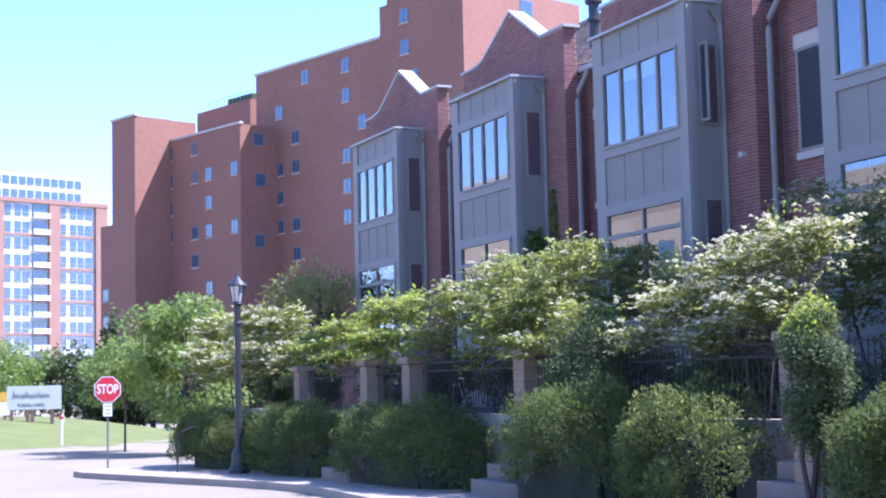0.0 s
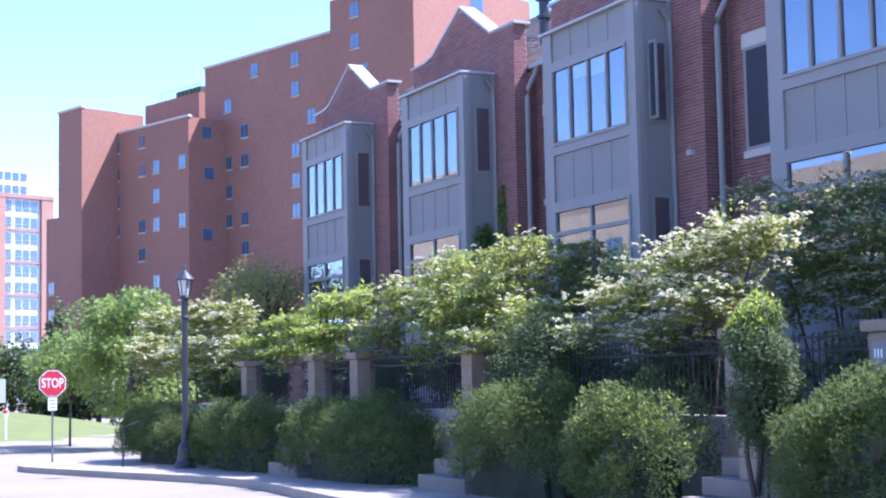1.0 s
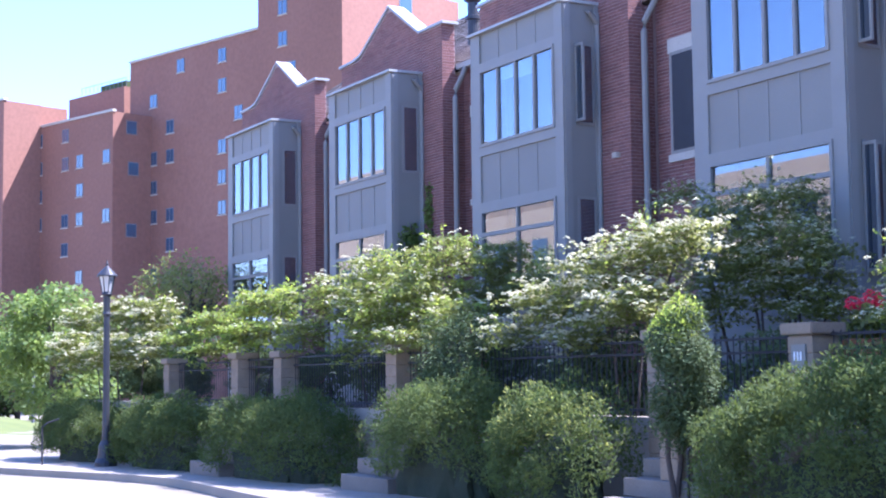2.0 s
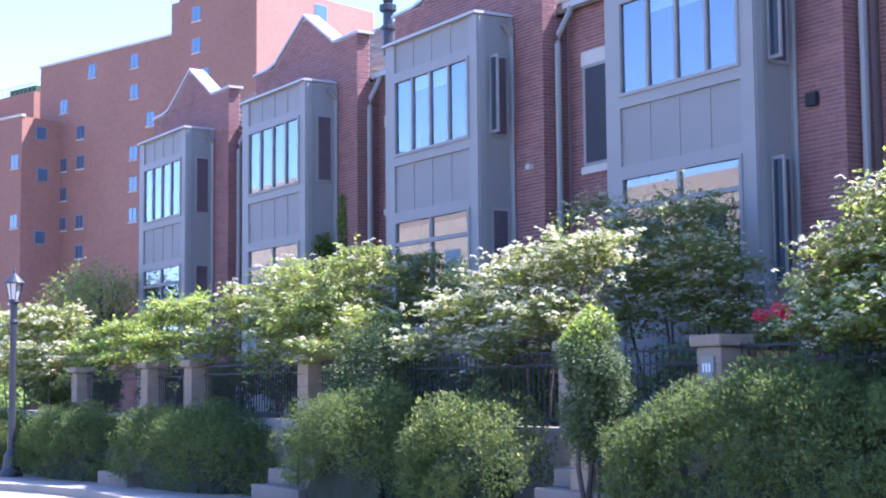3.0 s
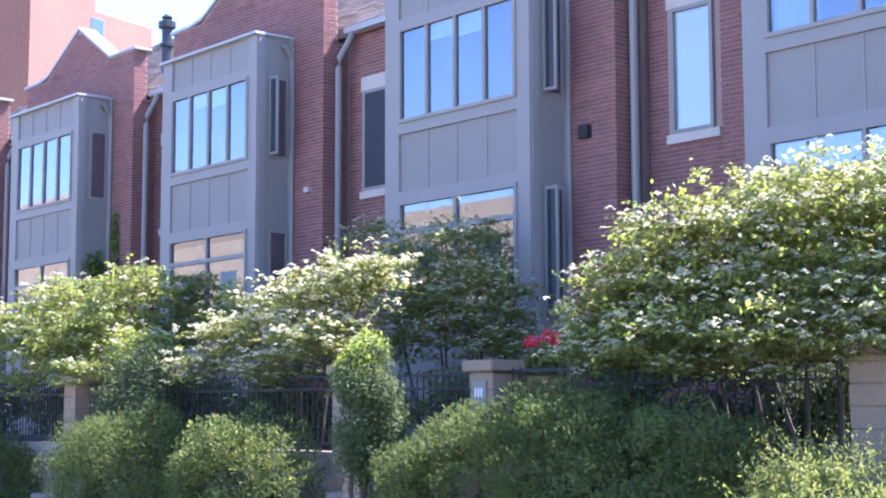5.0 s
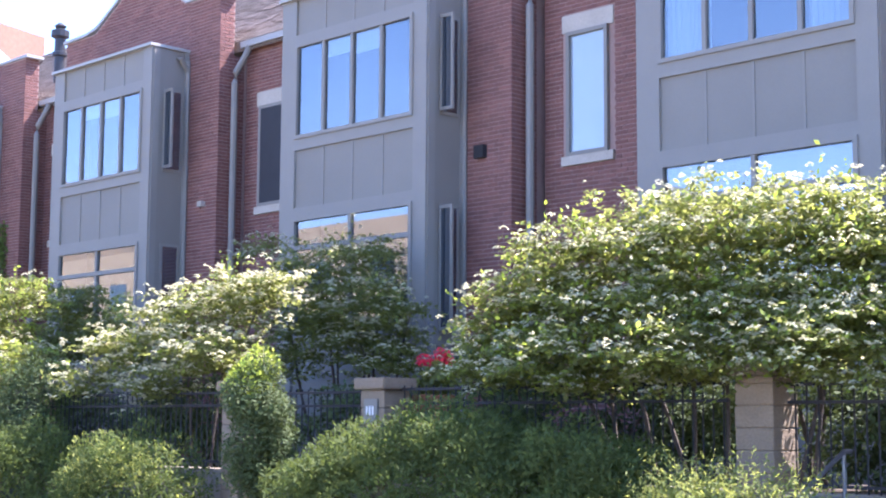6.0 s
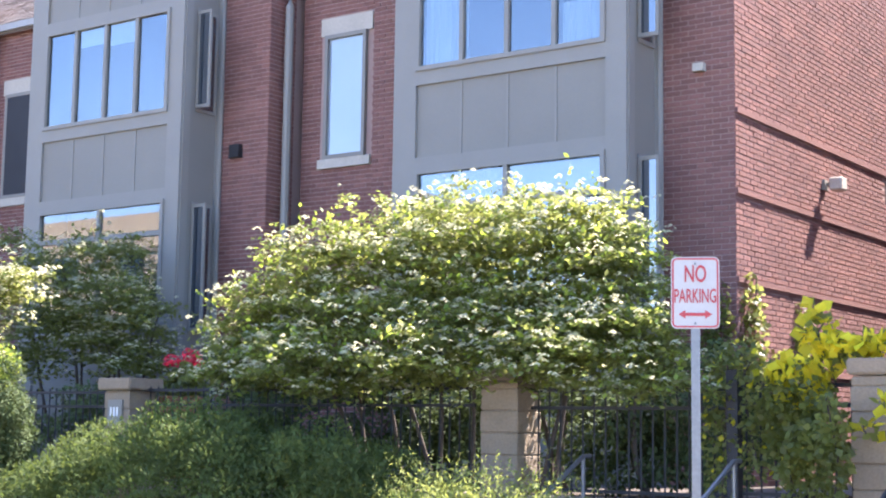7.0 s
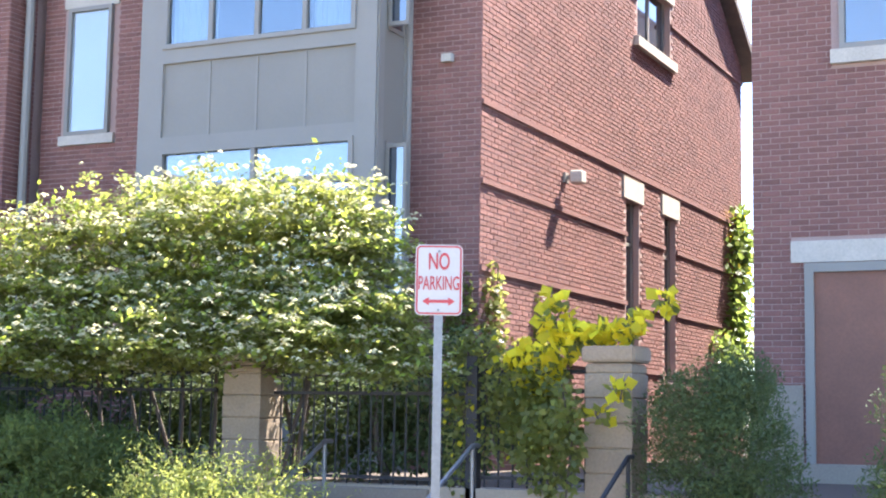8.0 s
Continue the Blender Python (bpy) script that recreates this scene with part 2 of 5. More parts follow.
def townhouse(xr, last=False):
    """One unit: brick core, gabled front block, projecting grey bay and a recessed window strip on its left."""
    c = xr - 2.05
    h = thing("townhouse", (0, 0, 0), "red brick townhouse with a grey panelled bay and gabled parapet", "house", "row of townhouses")
    left, right = xr - 6.4, xr + (1.03 if last else 1.0)
    # core walls, with the recessed strip at the left
    part("wall", boxes((left, c - 2.5, RECESS_Y, RECESS_Y + 0.3, BASE_Z, EAVE_Z)), M_MORTAR, h)
    poly = [(c - 2.5, BASE_Z), (right, BASE_Z), (right, 9.7), (c + 1.95, 9.7), (c + 0.35, 10.68), (c - 1.4, 9.7), (c - 2.5, 9.7)]
    part("gable_wall", prism(bmesh.new(), poly, WALL_Y, WALL_Y + PARAPET), M_MORTAR, h)
    for x0, x1 in ((c - 2.5, c - 2.2), (right - 0.3, right)):
        if not (last and x1 == right):
            part("return_wall", boxes((x0, x1, WALL_Y + PARAPET, RECESS_Y + 0.3, BASE_Z, EAVE_Z - 0.25)), M_MORTAR, h)
    if last:
        strips = []
        for y0, y1, gaps in ((WALL_Y + PARAPET, 21.95, ()), (21.95, 22.5, ((2.2, 5.0),)), (22.5, 22.6, ((2.2, 5.0), (7.72, 8.75))), (22.6, 23.95, ((7.72, 8.75),)), (23.95, 24.3, ((2.2, 5.0), (7.72, 8.75))), (24.3, 24.6, ((2.2, 5.0),)), (24.6, BACK_Y, ())):
            z = BASE_Z
            for a, b in gaps:
                strips.append((right - 0.3, right, y0, y1, z, a))
                z = b
            if z < EAVE_Z:
                strips.append((right - 0.3, right, y0, y1, z, EAVE_Z))
        part("side_wall", boxes(*strips), M_MORTAR, h)
        bm = bmesh.new()
        for x in (right - 0.3, right):
            bm.faces.new([bm.verts.new((x, y, z)) for y, z in ((WALL_Y + PARAPET, EAVE_Z), (BACK_Y, EAVE_Z), (RIDGE_Y, RIDGE_Z - 0.1))])
        bmesh.ops.bridge_loops(bm, edges=bm.edges)
        part("gable_end", bm, M_MORTAR, h)
    part("back_wall", boxes((left, right, BACK_Y - 0.3, BACK_Y, BASE_Z, EAVE_Z)), M_MORTAR, h)
    # roof: two slopes
    bm = bmesh.new()
    x1 = right + (0.25 if last else 0.0)
    prof = [(16.8, EAVE_Z - 0.15), (RIDGE_Y, RIDGE_Z), (BACK_Y + 0.6, EAVE_Z - 0.2)]
    a = [bm.verts.new((left - 0.1, y, z)) for y, z in prof] + [bm.verts.new((left - 0.1, y, z + 0.18)) for y, z in prof[::-1]]
    b = [bm.verts.new((x1, v.co.y, v.co.z)) for v in a]
    for i in range(6):
        j = (i + 1) % 6
        bm.faces.new((a[i], a[j], b[j], b[i]))
    bm.faces.new(a)
    bm.faces.new(b[::-1])
    roof = part("roof", bm, M_ROOF, h, "brown shingled pitched roof")
    # shingle courses on the street slope
    verts, faces = [], []
    rnd = random.Random(int(xr * 7))
    slope = Vector((0, RIDGE_Y - 16.8, RIDGE_Z - EAVE_Z + 0.15)).normalized()
    up = Vector((0, -slope.z, slope.y))
    k = 0
    while k * 0.14 < 7.3:
        x = left - 0.1 - rnd.uniform(0, 0.3)
        while x < x1:
            a, b = max(x, left - 0.1), min(x + 0.3, x1)
            if b - a > 0.05:
                o = Vector((0, 16.78, EAVE_Z + 0.035)) + slope * (k * 0.14)
                n0 = len(verts)
                lift = rnd.uniform(0.014, 0.024)
                for px, s, u in ((a, 0, lift), (b - 0.006, 0, lift), (b - 0.006, 0.15, 0.004), (a, 0.15, 0.004), (a, 0, 0.002), (b - 0.006, 0, 0.002)):
                    q = o + slope * s + up * u
                    verts.append((px, q.y, q.z))
                faces += [(n0, n0 + 1, n0 + 2, n0 + 3), (n0 + 4, n0 + 5, n0 + 1, n0)]
            x += 0.3
        k += 1
    me = bpy.data.meshes.new("shingle")
    me.from_pydata(verts, [], faces)
    me.materials.append(M_ROOF)
    sh = new("shingle", me)
    sh.parent = roof
    tagged(sh, kind="stuff")
    # coping along the gable
    t = 0.065
    line = [(c - 2.6, 9.68), (c - 1.75, 9.7), (c - 1.3, 9.78), (c + 0.35, 10.69), (c + 1.95, 9.7), (right + 0.12, 9.7)]
    poly = line + [(x, z + t) for x, z in line[::-1]]
    bm = bmesh.new()
    for (xa, za), (xb, zb) in zip(line, line[1:]):
        prism(bm, [(xa, za), (xb, zb), (xb, zb + t), (xa, za + t)], WALL_Y - 0.05, WALL_Y + PARAPET + 0.05)
    part("coping", bm, M_COPING, h, "pale metal coping on the gable")
    # bay
    l = xr - 3.52
    F0, F1 = FRONT_Y + 0.06, WALL_Y - 0.05
    bay = part("bay", boxes((xr - 0.12, xr, F0, F1, BASE_Z, 8.68)), M_PANEL, h, "projecting bay of grey painted panels")
    for d in ((l, l + 0.12, F0, F1, BASE_Z, 8.68), (l + 0.12, xr - 0.12, F0, F0 + 0.1, BASE_Z, 2.92), (l + 0.12, xr - 0.12, F0, F0 + 0.1, 4.91, 6.29), (l + 0.12, xr - 0.12, F0, F0 + 0.1, 7.88, 8.68), (l + 0.12, l + 0.37, F0, F0 + 0.1, 2.92, 4.91), (xr - 0.29, xr - 0.12, F0, F0 + 0.1, 2.92, 4.91), (l + 0.12, l + 0.37, F0, F0 + 0.1, 6.29, 7.88), (xr - 0.29, xr - 0.12, F0, F0 + 0.1, 6.29, 7.88), (l + 0.12, xr - 0.12, F0 + 0.1, F1, 8.5, 8.68), (l + 0.12, xr - 0.12, F0 + 0.1, F1, 5.3, 5.6), (l + 0.12, xr - 0.12, F0 + 0.1, F1, BASE_Z, 2.3)):
        part("panel", boxes(d), M_PANEL, bay)
    # Back wall coloured dark to stand for the unlit room.
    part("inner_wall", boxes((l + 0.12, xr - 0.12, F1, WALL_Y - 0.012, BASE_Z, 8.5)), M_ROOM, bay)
    F = FRONT_Y
    for d in ((l - 0.01, l + 0.36, F + 0.02, F + 0.06, BASE_Z, 8.68), (xr - 0.28, xr + 0.01, F + 0.02, F + 0.06, BASE_Z, 8.68), (l + 0.36, xr - 0.28, F + 0.02, F + 0.06, 6.08, 6.27), (l + 0.36, xr - 0.28, F + 0.02, F + 0.06, 4.93, 5.1), (l + 0.36, xr - 0.28, F + 0.02, F + 0.06, 7.9, 8.06)):
        part("batten", boxes(d), M_TRIM, bay)
    for i in range(1, 4):
        x = l + 0.36 + i * (xr - 0.64 - l) / 4
        part("batten", boxes((x - 0.015, x + 0.015, F + 0.047, F + 0.06, 5.1, 6.08)), M_TRIM, bay)
        part("batten", boxes((x - 0.015, x + 0.015, F + 0.047, F + 0.06, 8.06, 8.68)), M_TRIM, bay)
    part("cornice", boxes((l - 0.05, xr + 0.05, F - 0.05, WALL_Y, 8.68, 8.735)), M_COPING, bay, "pale metal edge on the bay roof")
    window(h, l + 0.36, xr - 0.28, 6.27, 7.9, F + 0.01, 4)
    window(h, l + 0.36, xr - 0.28, 2.9, 4.93, F + 0.01, 2, transom=4.42)
    # blinds and curtains behind the glass
    step = (xr - 0.64 - l - 0.06) / 4
    if -25 < xr < -12:
        for i, drop in ((1, 0.28), (2, 0.34)):
            part("blind", boxes((l + 0.43 + i * step, l + 0.36 + (i + 1) * step, F + 0.075, F + 0.08, 7.84 - drop, 7.86)), M_BLIND, bay, "white roller blind drawn a little way")
    if last:
        bm = bmesh.new()
        for x0, x1, z0, z1 in ((l + 0.43, l + 0.4 + step, 6.3, 7.86), (l + 0.45 + 3 * step, l + 0.3 + 4 * step, 6.3, 6.9)):
            cols = [[bm.verts.new((x0 + (x1 - x0) * k / 24, F + 0.14 + 0.03 * math.sin(k * 1.9), z)) for z in (z0, z1)] for k in range(25)]
            for p, q in zip(cols, cols[1:]):
                bm.faces.new((p[0], q[0], q[1], p[1]))
        part("curtain", bm, M_BLIND, bay, "white gathered curtain")
        part("blind", boxes((l + 0.45, xr - 0.35, F + 0.085, F + 0.09, 4.5, 4.86)), M_BLIND, bay, "white blind behind the transom lights")
    # side casements of the bay
    part("trim", boxes((xr, xr + 0.03, F + 0.06, F + 0.2, BASE_Z, 8.68)), M_TRIM, bay)
    part("trim", boxes((xr, xr + 0.03, 16.27, WALL_Y, BASE_Z, 8.68)), M_TRIM, bay)
    for z0, z1 in ((6.3, 7.9), (2.9, 4.9)):
        w = part("window", boxes((xr, xr + 0.02, 15.82, 15.87, z0, z1), (xr, xr + 0.02, 16.2, 16.25, z0, z1), (xr, xr + 0.02, 15.87, 16.2, z0, z0 + 0.05), (xr, xr + 0.02, 15.87, 16.2, z1 - 0.05, z1)), M_TRIM, h)
        part("pane", boxes((xr + 0.004, xr + 0.01, 15.87, 16.2, z0 + 0.05, z1 - 0.05)), M_GLASS, w)
        # sash standing ajar
        sash = part("sash", boxes((xr + 0.02, xr + 0.3, 15.80, 15.84, z0 + 0.04, z0 + 0.09), (xr + 0.02, xr + 0.3, 15.80, 15.84, z1 - 0.09, z1 - 0.04), (xr + 0.02, xr + 0.06, 15.80, 15.84, z0 + 0.09, z1 - 0.09), (xr + 0.26, xr + 0.3, 15.80, 15.84, z0 + 0.09, z1 - 0.09)), M_TRIM, w, "casement sash standing ajar") if xr > -25 and (z0 > 6 or xr > -17) else None
        if sash:
            part("pane", boxes((xr + 0.06, xr + 0.26, 15.815, 15.822, z0 + 0.09, z1 - 0.09)), M_GLASS, w)
    # pipes
    part("downpipe", tube(bmesh.new(), [(xr + 0.05, WALL_Y - 0.05, 8.5), (xr + 0.05, WALL_Y - 0.05, BASE_Z)], 0.045), M_TRIM, h, "grey metal downpipe")
    if not last:
        px = right + 0.16
        part("downpipe", tube(bmesh.new(), [(px + 0.2, 16.8, EAVE_Z - 0.08), (px + 0.17, 16.75, EAVE_Z - 0.25), (px, 16.64, EAVE_Z - 0.6), (px, 16.62, EAVE_Z - 0.8), (px, 16.62, BASE_Z)], 0.065), M_TRIM, h, "grey metal downpipe")
    # recessed strip window
    wx = c - 3.8
    wl, wr = wx - 0.08, wx + 0.72
    part("lintel", boxes((wl - 0.1, wr + 0.1, RECESS_Y - 0.03, RECESS_Y + 0.1, 7.48, 7.75)), M_STONE, h, "pale stone lintel")
    part("sill", boxes((wl - 0.1, wr + 0.1, RECESS_Y - 0.06, RECESS_Y + 0.1, 5.42, 5.56)), M_STONE, h, "pale stone sill")
    window(h, wl, wr, 5.56, 7.48, RECESS_Y - 0.045, 1)
    # Dark sheet added in front to block the pane's sky reflection.
    if not last:
        part("dark_sheet", boxes((wl + 0.06, wr - 0.06, RECESS_Y - 0.06, RECESS_Y - 0.056, 5.62, 7.42)), M_PANE_DARK, h, "dark sheet added to keep the sky reflection off the window")
    if xr > -20:
        part("blind", boxes((wl + 0.05, wr - 0.05, RECESS_Y - 0.012, RECESS_Y - 0.01, 5.6 if last else 7.2, 7.44)), M_BLIND, h, "white roller blind")
    part("gutter", boxes((left + 0.05, c - 2.5, 16.74, 16.88, EAVE_Z - 0.1, EAVE_Z + 0.02)), M_COPING, h)
    return h


houses = [townhouse(x, x == BAYS[-1]) for x in BAYS]
# neighbouring house to the right
nb = thing("brick_house", (0, 0, 0), "red brick house with a pale stone lintel over its door", "house")
# Unseen depth added so the end-wall glass reflects brick, not sky.
part("wall", boxes((-4.05, 6.0, 16.5, 52.0, BASE_Z, 11.5)), M_MORTAR, nb)


# ---- plants ----
def leaf_material(name, base, second, translucent=0.45, rough=0.5):
    m = bpy.data.materials.new(name)
    m.use_nodes = True
    nt = m.node_tree
    n, l = nt.nodes, nt.links
    bs = n["Principled BSDF"]
    bs.inputs["Roughness"].default_value = rough
    geo = n.new("ShaderNodeNewGeometry")
    mix = n.new("ShaderNodeMix")
    mix.data_type = "RGBA"
    mix.inputs["A"].default_value = (*base, 1)
    mix.inputs["B"].default_value = (*second, 1)
    l.new(geo.outputs["Random Per Island"], mix.inputs["Factor"])
    noise_tex = n.new("ShaderNodeTexNoise")
    noise_tex.inputs["Scale"].default_value = 2.2
    hsv = n.new("ShaderNodeHueSaturation")
    mr = n.new("ShaderNodeMapRange")
    mr.inputs["To Min"].default_value = 0.6
    mr.inputs["To Max"].default_value = 1.4
    tc = n.new("ShaderNodeTexCoord")
    l.new(tc.outputs["Object"], noise_tex.inputs["Vector"])
    l.new(noise_tex.outputs["Fac"], mr.inputs["Value"])
    l.new(mr.outputs["Result"], hsv.inputs["Value"])
    l.new(mix.outputs["Result"], hsv.inputs["Color"])
    l.new(hsv.outputs["Color"], bs.inputs["Base Color"])
    tr = n.new("ShaderNodeBsdfTranslucent")
    bright = n.new("ShaderNodeHueSaturation")
    bright.inputs["Value"].default_value = 1.9
    bright.inputs["Hue"].default_value = 0.485
    l.new(hsv.outputs["Color"], bright.inputs["Color"])
    l.new(bright.outputs["Color"], tr.inputs["Color"])
    ms = n.new("ShaderNodeMixShader")
    ms.inputs[0].default_value = translucent
    l.new(bs.outputs[0], ms.inputs[1])
    l.new(tr.outputs[0], ms.inputs[2])
    l.new(ms.outputs[0], n["Material Output"].inputs["Surface"])
    return m


M_LEAF = leaf_material("shrub_leaf", (0.108, 0.130, 0.03), (0.165, 0.188, 0.045), 0.6, 0.42)
# For young leaves, and for painting sun on the slim evergreen's top.
M_LEAF_BRIGHT = leaf_material("young_or_lit_leaf", (0.17, 0.25, 0.03), (0.26, 0.33, 0.04), 0.5)
M_LEAF_TREE = leaf_material("tree_leaf", (0.10, 0.155, 0.03), (0.155, 0.215, 0.045), 0.5)
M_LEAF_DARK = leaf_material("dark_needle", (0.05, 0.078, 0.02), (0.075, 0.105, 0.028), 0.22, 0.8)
M_JUNIPER = leaf_material("juniper_needle", (0.06, 0.092, 0.018), (0.092, 0.126, 0.026), 0.4, 0.8)
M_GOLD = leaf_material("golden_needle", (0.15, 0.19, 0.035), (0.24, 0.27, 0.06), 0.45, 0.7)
M_BLOSSOM = leaf_material("white_blossom", (0.41, 0.405, 0.24), (0.54, 0.53, 0.35), 0.45, 0.9)
# Strong yellow holds the sun shining through the vine leaves.
M_GLOW = leaf_material("painted_backlit_leaf", (0.42, 0.42, 0.02), (0.60, 0.55, 0.03), 0.75)
M_PETAL = leaf_material("red_petal", (0.55, 0.02, 0.03), (0.7, 0.04, 0.05), 0.3)
M_BARK = mat("grey_bark", (0.085, 0.068, 0.052), (0.06, 0.047, 0.037), scale=9, rough=0.95, bump=0.6)
# Near-black tone that paints the shade inside dense crowns.
M_INNER = mat("core_shade", (0.03, 0.04, 0.018), (0.02, 0.028, 0.012), scale=6, rough=0.95, bump=0.6)


def unit(a):
    return a / np.maximum(np.linalg.norm(a, axis=-1, keepdims=True), 1e-9)


def in_clumps(rng, clumps, count, shell=0.55):
    """Random places in flattened clumps (x, y, z, rx, ry, rz), thicker towards the skin; also the way out of each clump."""
    c = np.array(clumps)
    vol = (c[:, 3] * c[:, 4] * c[:, 5]) ** 0.67
    k = rng.choice(len(c), count, p=vol / vol.sum())
    out = unit(rng.normal(size=(count, 3)))
    rad = 1 - (1 - shell) * rng.random(count) ** 1.6
    p = c[k, :3] + out * c[k, 3:] * rad[:, None]
    return p, unit(out / c[k, 3:])


def leaves(rng, p, out, size, wide=0.55, up=0.6, droop=0.3, floor_z=None):
    """Folded leaf blades: vertices and faces."""
    n = len(p)
    nrm = unit(out * 0.6 + np.array([0, 0, up]) + rng.normal(size=(n, 3)) * 0.55)
    a = unit(np.cross(nrm, rng.normal(size=(n, 3))))
    a = unit(a + out * 0.5 - np.array([0, 0, droop]))
    b = unit(np.cross(nrm, a))
    nn = np.cross(a, b)
    s = size * rng.uniform(0.6, 1.25, (n, 1))
    v = np.stack([p, p + a * s * 0.5 + b * s * wide * 0.5 - nn * s * 0.08, p + a * s, p + a * s * 0.5 - b * s * wide * 0.5 - nn * s * 0.08], 1)
    return v


def quad_mesh(name, quads, material):
    me = bpy.data.meshes.new(name)
    n = len(quads)
    me.vertices.add(n * 4)
    me.vertices.foreach_set("co", quads.reshape(-1).astype(np.float32))
    me.loops.add(n * 4)
    me.loops.foreach_set("vertex_index", np.arange(n * 4, dtype=np.int32))
    me.polygons.add(n)
    me.polygons.foreach_set("loop_start", np.arange(0, n * 4, 4, dtype=np.int32))
    me.update(calc_edges=True)
    me.validate()
    me.materials.append(material)
    return me


def blossoms(rng, p, out, size):
    """Flat domed flower heads, each of six petals' width."""
    n = len(p)
    nrm = unit(out * 0.5 + np.array([0, 0, 1.0]) + rng.normal(size=(n, 3)) * 0.25)
    a = unit(np.cross(nrm, rng.normal(size=(n, 3))))
    b = np.cross(nrm, a)
    s = size * rng.uniform(0.6, 1.3, (n, 1))
    ring = [p + (a * math.cos(t) + b * math.sin(t)) * s * (1.0 if k % 2 else 0.8) for k, t in enumerate(np.arange(6) * math.pi / 3)]
    top = p + nrm * s * 0.55
    return np.stack([np.stack([ring[k], ring[k + 1], ring[(k + 2) % 6], top], 1) for k in (0, 2, 4)], 1).reshape(-1, 4, 3)


def clump_set(rnd, centre, radii, count, size, flat=0.55, low=-0.6):
    """Clumps strewn over the skin of a dome."""
    got = []
    while len(got) < count:
        d = Vector((rnd.gauss(0, 1), rnd.gauss(0, 1), rnd.gauss(0, 1))).normalized()
        if d.z < low:
            continue
        k = rnd.uniform(0.55, 1.0)
        s = size * rnd.uniform(0.6, 1.3)
        got.append((centre[0] + d.x * radii[0] * k, centre[1] + d.y * radii[1] * k, centre[2] + d.z * radii[2] * k, s * 1.25, s * 1.1, s * flat))
    return got


def stems(bm, rnd, foot, centre, radii, count, r0, upright=0.3):
    for i in range(count):
        a = rnd.uniform(0, 2 * math.pi)
        tip = Vector((centre[0] + math.cos(a) * radii[0] * rnd.uniform(0.3, 0.8), centre[1] + math.sin(a) * radii[1] * rnd.uniform(0.3, 0.8), centre[2] + radii[2] * rnd.uniform(0.0, 0.7)))
        f = Vector(foot) + Vector((math.cos(a), math.sin(a), 0)) * 0.12
        mid = f.lerp(tip, 0.5) + Vector((rnd.uniform(-.15, .15), rnd.uniform(-.15, .15), radii[2] * upright))
        tube(bm, [f, f.lerp(mid, 0.5) + Vector((rnd.uniform(-.05, .05),) * 3), mid, mid.lerp(tip, 0.5) + Vector((0, 0, .08)), tip], [r0, r0 * .8, r0 * .6, r0 * .4, r0 * .15], 6)


def shrub(name, seed, centre, radii, label, category="shrub", count=7000, leaf=0.07, clumps=40, size=0.5, young=0, material=None, foot_z=0.9, inner=True, up=0.6, wide=0.55, shell=0.5, flat=0.55, low=-0.6, group="", droop=0.3, sprigs=0):
    rnd, rng = random.Random(seed), np.random.default_rng(seed)
    sh = thing(name, (centre[0], centre[1], foot_z), label, category, group)
    sh_c = Vector((0, 0, centre[2] - foot_z))
    cl = clump_set(rnd, sh_c, radii, clumps, size, flat, low)
    p, out = in_clumps(rng, cl, count, shell)
    ob = new("foliage", quad_mesh("foliage", leaves(rng, p, out, leaf, wide, up, droop), material or M_LEAF))
    ob.parent = sh
    tagged(ob, kind="stuff")
    # Topmost clumps get brighter leaves, sunlight put into the colour.
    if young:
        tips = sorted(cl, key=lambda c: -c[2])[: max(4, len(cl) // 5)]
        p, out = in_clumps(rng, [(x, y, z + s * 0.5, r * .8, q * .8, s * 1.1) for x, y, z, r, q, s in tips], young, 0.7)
        ob = new("young_or_lit_foliage", quad_mesh("young_or_lit_foliage", leaves(rng, p, out, leaf * 0.95, wide, 0.2, -0.5), M_LEAF_BRIGHT))
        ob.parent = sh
        tagged(ob, "bright yellow-green leaves, young or painted as sunlit", kind="stuff")
    if sprigs:
        p, out = in_clumps(rng, cl, sprigs * 3, 0.98)
        keep = out[:, 2] > -0.1
        p, out = p[keep][:sprigs], out[keep][:sprigs]
        d = unit(out + np.array([0, 0, 0.35]) + rng.normal(size=p.shape) * 0.35)
        span = rng.uniform(0.15, 0.45, (len(p), 1))
        q = np.concatenate([p + d * span * k / 8 + np.array([0, 0, -0.06]) * (k / 8) ** 2 for k in range(9)])
        way = np.concatenate([d] * 9)
        ob = new("shoot", quad_mesh("shoot", leaves(rng, q, unit(way + rng.normal(size=q.shape) * 0.8), leaf * 0.95, wide, 0.3, -0.2), M_LEAF_BRIGHT if young else material or M_LEAF))
        ob.parent = sh
        tagged(ob, "young leafy shoots standing out of the crown", kind="stuff")
    for i in range(9 if inner else 2):
        bm = bmesh.new()
        stems(bm, rnd, (0, 0, 0), sh_c, radii, 1, 0.035)
        part("stem", bm, M_BARK, sh)
    # Solid dark lump added as painted shade within the crown.
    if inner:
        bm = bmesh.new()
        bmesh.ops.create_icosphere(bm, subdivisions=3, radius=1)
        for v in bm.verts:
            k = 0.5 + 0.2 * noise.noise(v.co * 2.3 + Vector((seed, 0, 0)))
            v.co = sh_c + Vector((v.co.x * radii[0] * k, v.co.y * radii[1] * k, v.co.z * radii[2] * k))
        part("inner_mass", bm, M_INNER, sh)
    return sh


